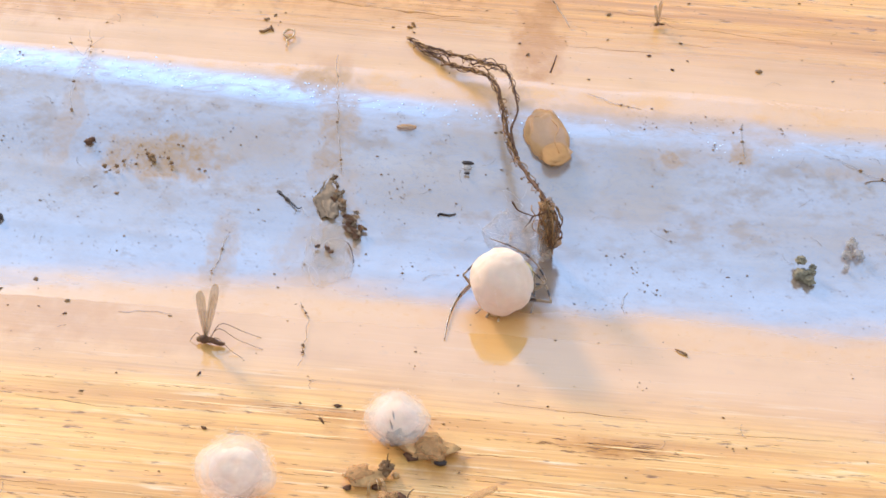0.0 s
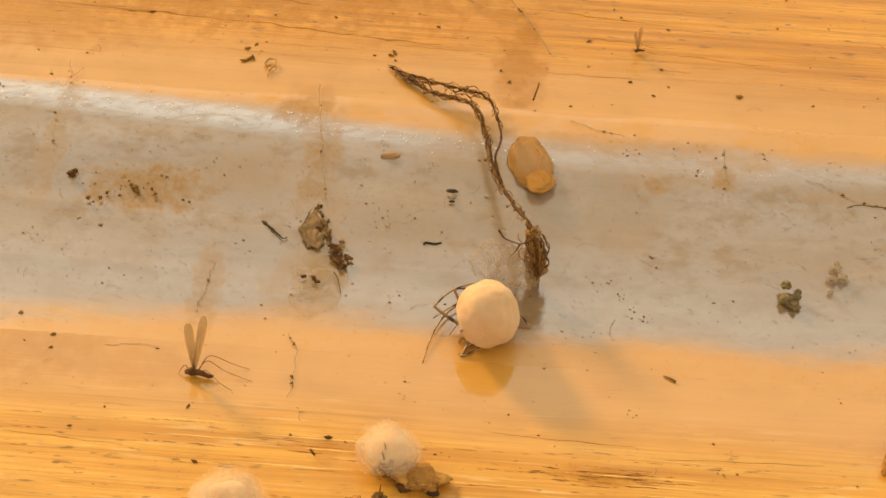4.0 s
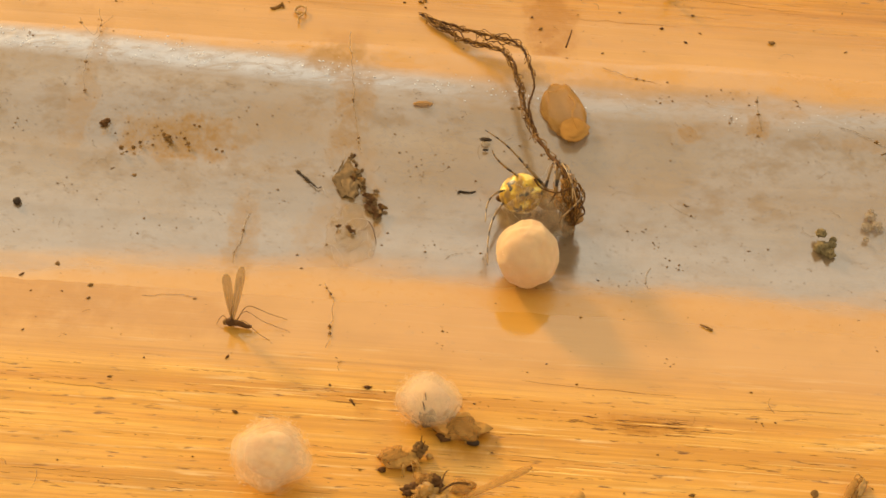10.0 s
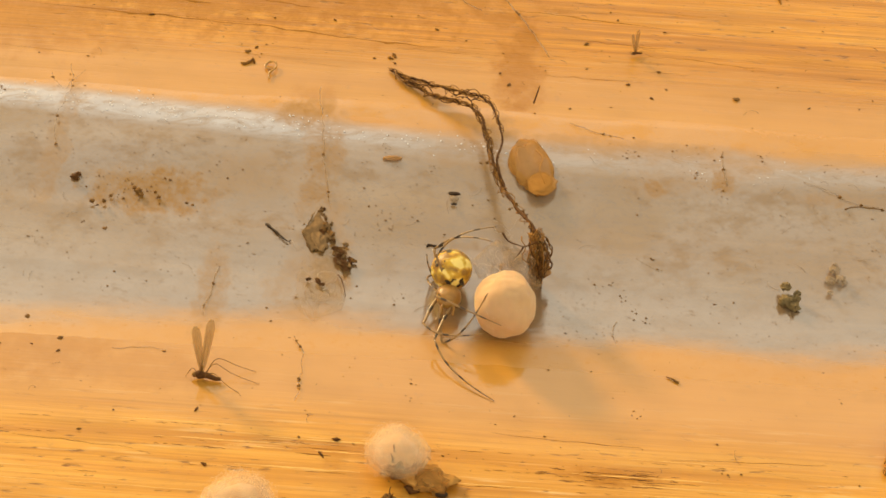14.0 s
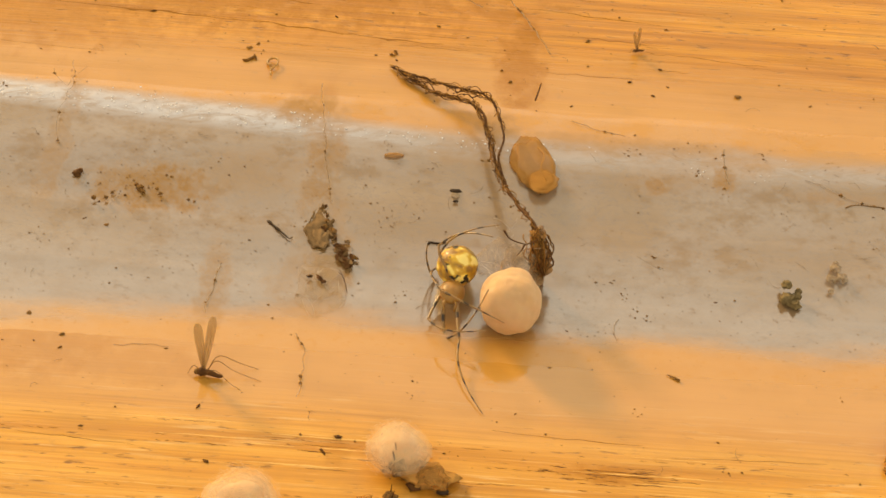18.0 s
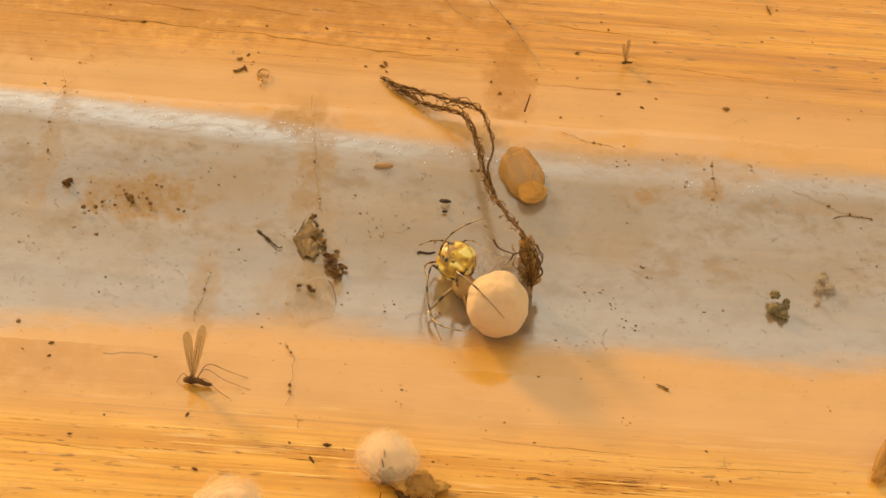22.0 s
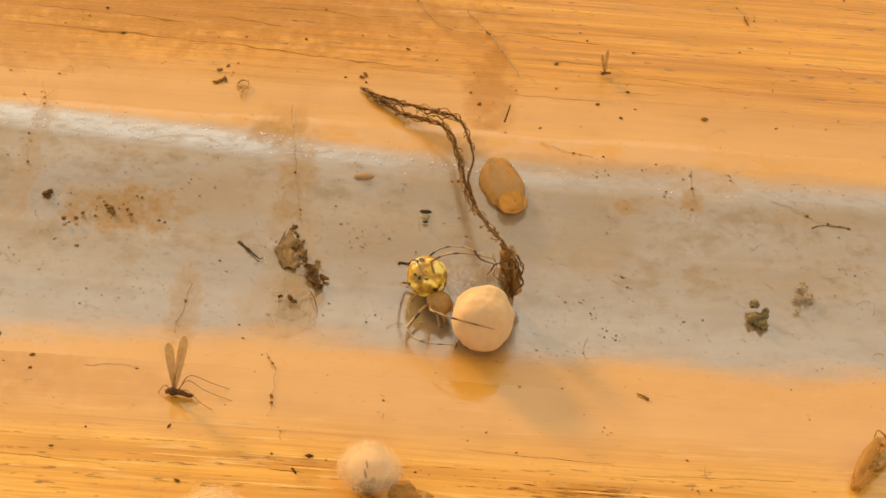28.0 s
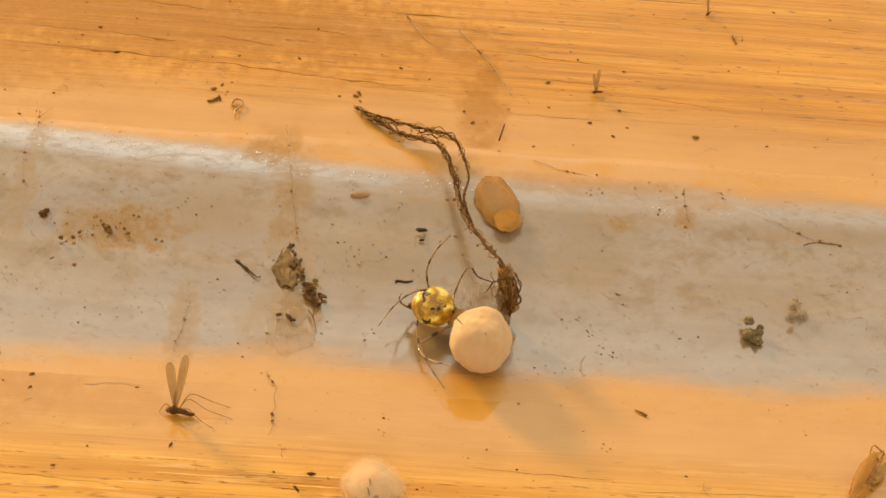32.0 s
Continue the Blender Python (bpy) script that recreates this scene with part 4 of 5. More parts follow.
single("bean_dropping", ball(0.34, 0.20, 0.18, 0.08, 0.6, 2, 22, (0, 0, 0.16)), GRIT, ground(1.25, -11.3), "shiny black bean-shaped dropping on the ledge", "dropping")
single("dirt_pellet", ball(0.24, 0.24, 0.20, 0.06, 0.6, 4, 20, (0, 0, 0.2)), GRIT, ground(-26.2, 4.4), "round black dirt pellet on the cove", "dirt pellet")
ringlet = tube(bmesh.new(), curve_points(((0.1, -1.2, 0.1), (0.0, -0.6, 0.15), (0.35, -0.1, 0.2), (0.3, 0.5, 0.25), (-0.15, 0.55, 0.2), (-0.3, 0.1, 0.15), (0.05, -0.2, 0.15)), 24), 0.05, 0.13, 6, lambda u: 0.6 + abs(noise.noise(Vector((u * 7, 0, 0)))))
single("curled_hair", ringlet, HUSK, ground(-11.7, 21.8), "small curled amber scrap on the upper board", "hair")


def clump(at, rows, label, material):
    ob = thing("dirt_clump", ground(*at), label, "dirt clump", "dirt clumps on the sealant")
    rng = random.Random(int(at[0] * 10))
    for dx, dy, z, s in rows:
        part("grain", placed(ragged(rng, s, s * 0.9, s * 0.8, (0, 0, 0), dx * 7 + s, 0.5, None), Matrix.Translation((dx, dy, z))), material, ob)
    return ob


clump((20.9, 4.9), ((-0.15, 0.75, 0.75, 0.30), (-0.1, 0.0, 0.30, 0.42), (0.45, 0.2, 0.35, 0.28), (0.3, -0.3, 0.2, 0.35), (0.55, 0.5, 0.5, 0.2)), "dark olive-brown dirt clump on the cove", OLIVE)
clump((23.9, 6.7), ((0.0, 0.8, 0.4, 0.32), (-0.3, 0.0, 0.25, 0.30), (0.3, 0.1, 0.3, 0.34), (-0.45, -0.9, 0.12, 0.17), (0.1, 1.4, 0.3, 0.16)), "grey-brown crumbly dirt clump on the cove", DUST)
clump((-18.3, 10.1), ((0.0, 0.0, 0.1, 0.22), (0.2, -0.3, 0.08, 0.14), (-0.3, 0.3, 0.08, 0.12), (-0.5, 0.6, 0.08, 0.10), (-0.8, 0.9, 0.1, 0.16), (-1.0, 1.2, 0.08, 0.12), (-0.85, 1.8, 0.1, 0.15), (1.0, 0.1, 0.06, 0.09), (1.3, -0.4, 0.08, 0.12), (-1.6, -0.6, 0.07, 0.11), (-1.9, -1.1, 0.07, 0.13), (-2.6, -1.2, 0.08, 0.15), (0.7, 0.5, 0.06, 0.08)), "scattered brown dirt clump on the cove", EARTH)
clump((-22.3, 10.8), ((0.0, 0.0, 0.15, 0.25), (0.1, 0.28, 0.12, 0.18)), "dark brown dirt clump on the cove", DIRT)

for x, y, w, l, turn in ((-13.2, 22.4, 0.10, 0.45, -50), (-12.9, 22.6, 0.07, 0.3, 25), (-13.5, 22.2, 0.06, 0.2, 80), (-3.7, 24.2, 0.10, 0.28, 30), (-3.9, 23.9, 0.07, 0.2, 80), (23.0, 33.8, 0.06, 0.5, 15)):
    single("bark_crumb", placed(flat_flake(fr, w, l, 0.04, x), pose(0, 0, 0, 8, 4, turn)), RUST, (x, y, profile(y) + 0.05), "small brown bark crumb on the upper board", "bark crumb", "bark crumbs on the upper board")

# ---- loose cobweb threads ----
def cobweb(points, label, thick, material, lift=0.15, crumbs=0):
    rng = random.Random(int(points[0][0] * 7))
    x0, y0 = points[0]
    z0 = profile(y0)
    ob = thing("cobweb_thread", (x0, y0, z0), label, "cobweb", "loose cobweb threads")
    keys = [(x - x0, y - y0, profile(y) - z0 + lift * (0.3 + rng.random())) for x, y in points]
    line = [p + Vector((noise.noise(p * 1.1), noise.noise(p * 1.1 + Vector((5, 5, 5))), 0)) * 0.22 for p in curve_points(keys, 30)]
    part("thread", tube(bmesh.new(), line, thick, thick * 0.7, 4), material, ob)
    for k in range(crumbs):
        p = line[rng.randrange(2, 29)]
        part("grain", placed(crumb(rng, rng.uniform(0.05, 0.10)), Matrix.Translation(p)), EARTH, ob)
    return ob


cobweb(((-7.6, -0.4), (-7.0, -1.6), (-6.9, -3.2), (-7.0, -5.2)), "dirty cobweb thread down the ledge", 0.025, DUST, 0.12, 4)
cobweb(((22.6, 14.3), (24.2, 13.7), (25.2, 12.9), (26.9, 12.8)), "thin brown cobweb thread on the cove", 0.022, DUST, 0.1, 3)
cobweb(((25.0, 12.4), (25.7, 12.7), (27.5, 12.5)), "short brown cobweb thread on the cove", 0.035, EARTH, 0.1, 1)
cobweb(((-8.2, 20.2), (-7.7, 16.2), (-7.2, 13.0), (-6.5, 9.8)), "brown cobweb thread hanging over the joint", 0.03, DUST, 0.35, 5)
cobweb(((-24.5, 20.6), (-24.0, 18.8), (-24.3, 15.5), (-24.0, 13.0)), "faint dusty cobweb thread over the joint", 0.017, DUST, 0.3, 3)
cobweb(((-25.5, 19.5), (-24.4, 17.9), (-23.6, 19.9)), "faint dusty cobweb thread on the upper board", 0.017, DUST, 0.3, 2)
cobweb(((3.0, 32.5), (4.6, 29.5), (6.0, 26.5), (6.6, 25.0)), "amber cobweb thread on the upper board", 0.045, DUST, 0.2, 5)
cobweb(((-1.0, 34.4), (0.6, 31.1), (2.0, 29.9)), "short amber cobweb thread on the upper board", 0.04, DUST, 0.2, 3)
cobweb(((17.7, 16.5), (17.6, 15.0), (17.9, 13.6)), "grey cobweb thread with dust on the cove", 0.045, DUST, 0.15, 3)
cobweb(((-12.6, 4.6), (-12.9, 2.6), (-13.0, 0.6)), "faint brown cobweb thread on the cove", 0.03, DUST, 0.2, 2)
cobweb(((10.8, 2.6), (10.5, 1.6), (10.6, 0.8)), "fine grey cobweb thread on the cove", 0.025, DUST, 0.1)
cobweb(((12.0, 7.6), (13.6, 6.6), (15.5, 6.4), (17.0, 5.6)), "fine grey cobweb thread across the cove", 0.022, DUST, 0.1)
cobweb(((-17.6, -2.2), (-16.0, -2.0), (-14.6, -2.1)), "fine brown hair on the ledge", 0.02, DUST, 0.06)
cobweb(((8.0, 18.2), (9.6, 17.6), (11.4, 17.0)), "fine brown thread at the joint", 0.025, DUST, 0.1, 2)

# ---- dirt specks ----
def specks():
    rng = random.Random(99)
    kinds = []
    for k in range(5):
        ob = finish("dirt_speck", crumb(rng, 0.1), (DIRT, SPECK, EARTH, EARTH, SPECK)[k])
        kinds.append(tagged(ob, "tiny dark dirt speck", "dirt speck", "dirt specks"))
    known = ((-4.5, -7.9, 0.19), (-24.6, -1.2, 0.10), (-22.8, -0.2, 0.12), (-20.6, -1.7, 0.12), (-20.5, -2.7, 0.10), (-12.2, -6.4, 0.14), (-26.6, 11.8, 0.12), (-19.8, 7.2, 0.12), (-25.0, 8.2, 0.13),
             (-21.2, 7.6, 0.11), (-20.6, 8.9, 0.14), (-5.2, -9.0, 0.13), (18.6, -13.0, 0.16), (12.4, -13.6, 0.10), (-11.2, -10.2, 0.10), (7.8, 1.4, 0.10), (16.6, 4.5, 0.09), (11.6, 8.0, 0.08), (9.2, 27.0, 0.14),
             (14.0, 24.4, 0.12), (11.9, 22.8, 0.13), (13.4, 21.5, 0.12), (19.0, 22.0, 0.16), (4.0, 21.9, 0.13), (3.4, 23.1, 0.10), (-3.6, 23.4, 0.10), (-5.0, 23.8, 0.09), (-13.4, 23.6, 0.15), (-12.9, 24.1, 0.12),
             (-8.0, 27.8, 0.10), (-22.0, 29.8, 0.12), (-20.4, 27.0, 0.12), (-1.0, 27.5, 0.11), (2.4, 14.1, 0.09), (-0.6, 13.2, 0.08))
    spots_at = list(known)
    for _ in range(262):
        x, y = rng.uniform(-32, 32), rng.uniform(-20, 38)
        spots_at.append((x, y, rng.choice((0.03, 0.035, 0.045, 0.055, 0.07)) * rng.uniform(0.8, 1.2)))
    for i, (x, y, s) in enumerate(spots_at):
        ob = kinds[i % 5] if i < 5 else kinds[i % 5].copy()
        if i >= 5:
            scene.collection.objects.link(ob)
        ob.matrix_world = pose(x * MM, y * MM, (profile(y) + s * 0.25) * MM, 0, 0, rng.gauss(0, 35)) @ Matrix.Diagonal((s / 0.1 * rng.uniform(0.9, 1.7), s / 0.1 * rng.uniform(0.6, 1.0), s / 0.1 * 0.6, 1))


specks()


# ---- lint, dust and glint beads ----
def band_top(x, y):
    return max(band_height(x, y), low_height(x, y) if y <= 0 else -1.0) if -4.5 < y < BAND_W + 4.7 else (low_height(x, y) if y <= 0 else up_height(x, y))


def scatter():
    rng = random.Random(61)
    lint = bmesh.new()
    for _ in range(90):
        x, y = rng.uniform(-32, 32), (rng.uniform(2, 16) if rng.random() < 0.6 else rng.uniform(-20, 38))
        a, l = rng.uniform(0, math.tau), rng.uniform(0.25, 1.1)
        pts, bend = [], rng.uniform(-1.6, 1.6)
        for k in range(6):
            u = k / 5
            px, py = x + math.cos(a + bend * u) * l * u, y + math.sin(a + bend * u) * l * u
            pts.append((px, py, band_top(px, py) + 0.02 + 0.05 * math.sin(u * math.pi)))
        tube(lint, pts, rng.uniform(0.010, 0.022), 0.008, 3)
    ob = finish("lint_fibres", lint, DUST)
    tagged(ob, "fine brown lint fibres clinging to the boards and cove", "lint", kind="stuff")
    dust, faces, verts = None, [], []
    shape = ((1, 0, 0), (0, 1, 0), (-1, 0, 0), (0, -1, 0), (0, 0, 1.0), (0, 0, -0.6))
    order = ((0, 1, 4), (1, 2, 4), (2, 3, 4), (3, 0, 4), (1, 0, 5), (2, 1, 5), (3, 2, 5), (0, 3, 5))
    places = []
    for _ in range(1700):
        places.append((rng.uniform(-34, 34), (rng.uniform(1, 16) if rng.random() < 0.45 else rng.uniform(-20, 38)), rng.uniform(0.012, 0.034)))
    for _ in range(70):
        cx, cy, wide = rng.uniform(-32, 32), (rng.uniform(1, 17) if rng.random() < 0.6 else rng.uniform(-19, 36)), rng.uniform(0.2, 0.8)
        for _ in range(rng.randrange(2, 9)):
            places.append((cx + rng.gauss(0, wide), cy + rng.gauss(0, wide), rng.choice((0.02, 0.03, 0.035, 0.045, 0.065))))
    for _ in range(26):
        places.append((-18.0 + rng.gauss(0, 2.2), 10.3 + rng.gauss(0, 0.8), rng.choice((0.03, 0.045, 0.06, 0.09))))
    for x, y, s in places:
        at = len(verts)
        z, a = band_top(x, y) + s * 0.3, rng.uniform(0, 1.5)
        for p in shape:
            verts.append(((x + (p[0] * math.cos(a) - p[1] * math.sin(a)) * s * rng.uniform(0.8, 1.9)) * MM, (y + (p[0] * math.sin(a) + p[1] * math.cos(a)) * s) * MM, (z + p[2] * s) * MM))
        faces += [tuple(at + i for i in f) for f in order]
    me = bpy.data.meshes.new("dust_grains")
    me.from_pydata(verts, [], faces)
    me.materials.append(EARTH)
    tagged(new("dust_grains", me), "fine brown dust grains strewn over the boards and cove", "dust", kind="stuff")
    # Small beads added along the lip to make its glints.
    for k in range(235):
        x = -32 + 38 * rng.random() ** 1.3 if k < 210 else rng.uniform(5, 24)
        y = 15.2 + 0.072 * max(0.0, 5.0 - x) + (rng.gauss(0, 0.6) if k < 210 else rng.uniform(-1.4, 0.8))
        s = rng.uniform(0.02, 0.065) if k < 210 else rng.uniform(0.02, 0.045)
        glint_bead = ball(s * rng.uniform(0.8, 1.6), s * rng.uniform(0.7, 1.2), s * 0.6, 0.2, 0.8, k * 1.3, 10, (x, y, band_top(x, y) + s * 0.15))
        part("glint_bead", glint_bead, GLINT_BEAD, BAND)


scatter()


# ---- the spider ----
LENGTHS = [(3.0, 5.2), (2.6, 4.3), (2.5, 4.0), (2.4, 3.9), (2.6, 4.2), (2.5, 4.0), (2.4, 3.8), (2.5, 4.0)]


def leg_piece(length, r0, r1, bow):
    pts = curve_points(((0, 0, 0), (0, bow * 0.8, length * 0.22), (0, bow, length * 0.45), (0, bow * 0.7, length * 0.72), (0, 0, length)), 18)
    return tube(bmesh.new(), pts, r0, r1, 8, lambda u: 1.0 + 0.22 * math.sin(u * math.pi))


spider = thing("spider", (2.0, 4.0, 1.8), "small spider with a yellow black-spotted abdomen and banded amber legs", "spider")
part("abdomen", ball(1.20, 1.28, 1.15, 0.04, 0.9, 3.0, 44), ABDOMEN, spider, "glossy yellow abdomen with dark spots")
part("prosoma", ball(0.74, 0.90, 0.55, 0.06, 0.8, 6.0, 30, (0, 1.75, -0.5)), CUTICLE, spider, "amber head and chest")
part("spinnerets", ball(0.22, 0.28, 0.2, 0.15, 0.5, 2.0, 16, (0, -1.25, -0.35)), DIRT, spider)
for k in (-1, 1):
    part("eye", ball(0.09, 0.09, 0.09, 0.0, 1.0, 0.0, 12, (0.2 * k, 2.35, -0.3)), GRIT, spider)
    part("palp", tube(bmesh.new(), curve_points(((0.2 * k, 2.3, -0.6), (0.35 * k, 2.75, -0.45), (0.3 * k, 3.0, -0.8)), 8), 0.09, 0.07, 6), CUTICLE, spider)
FEMURS, SHINS, HIPS = [], [], []
for side in (-1, 1):
    for k in range(4):
        HIPS.append(Vector((0.42 * side, 2.1 - 0.32 * k, -0.55)))
        thigh, shin = LENGTHS[len(FEMURS)]
        FEMURS.append(part("femur", leg_piece(thigh, 0.09, 0.07, 0.10), FEMUR, spider))
        SHINS.append(part("lower_leg", leg_piece(shin, 0.062, 0.026, 0.50), SHIN, spider))


# ---- grain cracks and raised fibres of the boards ----
def grain_line(name, board, height, x0, y0, x1, y1, width, material, seed, proud, stray=0.05):
    """A thin flat sliver along the grain, thick in the middle and broken in outline."""
    n = max(6, int(abs(x1 - x0) * 1.6))
    rows = []
    for i in range(n + 1):
        u = i / n
        x, y = x0 + (x1 - x0) * u, y0 + (y1 - y0) * u + stray * noise.noise(Vector((x0 + u * 7, seed, 0)))
        w = width * (0.25 + 0.75 * math.sin(u * math.pi)) * (0.45 + 1.0 * abs(noise.noise(Vector((u * n * 0.45, seed, 5)))))
        z = height(x, y)
        rows.append(((x, y - w, z - 0.02), (x, y, z + proud), (x, y + w, z - 0.02)))
    bm = bmesh.new()
    made = [[bm.verts.new(p) for p in r] for r in rows]
    for a, b in zip(made, made[1:]):
        for k in range(2):
            bm.faces.new((a[k], b[k], b[k + 1], a[k + 1]))
        bm.faces.new((a[2], b[2], b[0], a[0]))
    return part(name, bm, material, board)


def build_grain():
    rng = random.Random(41)
    upper = ((-28.4, 27.5, -12.9, 26.6), (-13.6, 26.7, -6.7, 25.9), (-7.5, 26.0, -0.6, 25.5), (-26.8, 29.5, -21.1, 29.3), (-21.5, 29.4, -16.6, 28.8), (-14.1, 29.8, -9.8, 29.2), (-11.6, 31.2, -7.3, 31.4),
             (-8.1, 31.5, -4.2, 30.9), (-20.3, 33.6, -15.2, 33.1), (-2.0, 34.2, 4.0, 34.2), (3.8, 30.5, 14.3, 29.5), (7.3, 27.5, 14.6, 27.1), (13.4, 26.2, 21.3, 25.6), (6.4, 23.2, 12.9, 23.2), (12.5, 37.0, 19.8, 37.0),
             (26.3, 37.0, 32.7, 36.2), (13.0, 24.4, 16.0, 24.3), (-3.6, 25.1, 1.3, 25.0))
    lower = ((-21.5, -9.0, -15.1, -9.4), (-10.1, -12.6, -6.0, -12.8), (-21.8, -14.8, -17.8, -14.8), (1.4, -10.4, 5.0, -10.4), (-24.4, -11.7, -22.6, -11.7), (3.7, -6.6, 11.8, -7.0), (13.3, -7.7, 21.7, -7.3),
             (14.3, -11.4, 16.6, -11.6), (2.1, -11.8, 6.7, -11.9), (-6.5, -8.6, -2.8, -8.6))
    for k, row in enumerate(upper):
        grain_line("grain_crack", UPPER, up_height, *row, 0.30 if k < 10 else 0.16, GRAIN, k * 3.7, 0.010, 0.25)
    for k, row in enumerate(lower):
        grain_line("grain_crack", LEDGE, low_height, *row, 0.07, CRACK, k * 5.1, 0.012, 0.12)
    for k in range(34):
        y, x = -7.4 - 12.4 * (k + rng.uniform(0.1, 0.9)) / 34, rng.uniform(-34, 20)
        end = min(32.0, x + rng.uniform(8, 30))
        for _ in range(2):
            a = rng.uniform(x, end - 3)
            grain_line("raised_fibre", LEDGE, low_height, a, y + 0.22, min(end, a + rng.uniform(3, 10)), y + 0.20, rng.uniform(0.07, 0.20), SLIVER, k * 2.3 + a, 0.012)
        while x < end:
            l = rng.choice((0.25, 0.4, 0.6, 0.9, 1.5)) * rng.uniform(0.7, 1.3)
            grain_line("grain_crack", LEDGE, low_height, x, y, x + l, y - 0.02 * l, rng.uniform(0.04, 0.10), CRACK, x * 1.9 + 50, 0.012)
            x += l + rng.choice((0.2, 0.4, 0.8, 2.0, 4.0)) * rng.uniform(0.6, 1.4)
            y += rng.gauss(0, 0.03)
    for k in range(36):
        x, y, l = 10.1 + rng.gauss(0, 1.7), -9.2 + rng.gauss(0, 0.28), rng.uniform(0.4, 1.5)
        grain_line("grain_crack", LEDGE, low_height, x, y, x + l, y - 0.02 * l, rng.uniform(0.05, 0.12), DIRT, k * 1.3 + 90, 0.012)
    for k in range(45):
        x, y, l = rng.uniform(-34, 28), rng.uniform(22.5, 39), rng.choice((1.5, 2.5, 4.0, 7.0)) * rng.uniform(0.7, 1.3)
        grain_line("grain_crack", UPPER, up_height, x, y, x + l, y - 0.06 * l, rng.uniform(0.04, 0.08), GRAIN, k * 2.7 + 20, 0.008)


build_grain()


# ---- what moves ----
RIGHT, UP, BACK = Vector((0.997, 0.049, 0.054)), Vector((-0.073, 0.667, 0.741)), Vector((0.0, -0.743, 0.669))
UNIT = 0.0332
SAC_ROWS = [(0, 3.60, 0.55), (1, 3.75, 0.48), (2, 3.68, 0.35), (3, 3.55, 0.20), (5.5, 3.49, 0.25), (6.5, 3.50, 0.25), (7.5, 3.60, 0.30), (8.2, 3.60, 0.75), (9, 3.55, 0.85), (10, 3.65, 0.95), (11, 3.68, 1.12),
            (12, 3.95, 1.15), (13, 4.13, 1.10), (16, 4.31, 1.45), (19, 4.45, 1.20), (20, 4.45, 1.37), (22, 4.25, 1.75), (23, 4.25, 1.70), (25, 4.05, 1.55), (28, 4.50, 1.45), (30, 4.39, 1.20), (32, 4.45, 1.10)]
SAC_Z = 1.90
# Seconds; the abdomen from the sac across and down the view; its height; the heading in the view (0 up, 90 right); how far the head dips.
BODY = [(0, 17, -6, 1.0, 200, 10), (3.5, 17, -6, 1.0, 210, 10), (5.5, 5, -18, 1.1, 250, 0), (6, 10, -12, 1.05, 262, 0), (7, 6, -10, 1.05, 272, 0), (7.5, 4, -10, 1.1, 275, 0), (8, 12, -10, 1.1, 285, 0),
        (8.5, 8, -2, 1.1, 335, 0), (8.75, 8, -20, 1.2, 362, -5), (9, 6, -48, 1.35, 388, -10), (9.5, 9, -90, 1.9, 440, -10), (10, -7, -104, 1.7, 455, -10), (10.5, -4, -101, 1.7, 470, -10), (11, -16, -101, 1.7, 490, -5), (12, -71, -93, 1.7, 525, 0),
        (13, -93, -62, 1.7, 540, 0), (16, -86, -57, 1.7, 546, 0), (19, -92, -64, 1.7, 546, 0), (20, -83, -66, 1.7, 542, 0), (22, -68, -77, 1.75, 520, 0), (23, -85, -78, 1.75, 510, 5), (24, -84, -84, 1.75, 510, 5),
        (28, -94, -75, 1.75, 510, 5), (30, -97, -57, 1.75, 500, 5), (31, -88, -58, 1.75, 475, 0), (32, -78, -60, 1.75, 465, 0)]
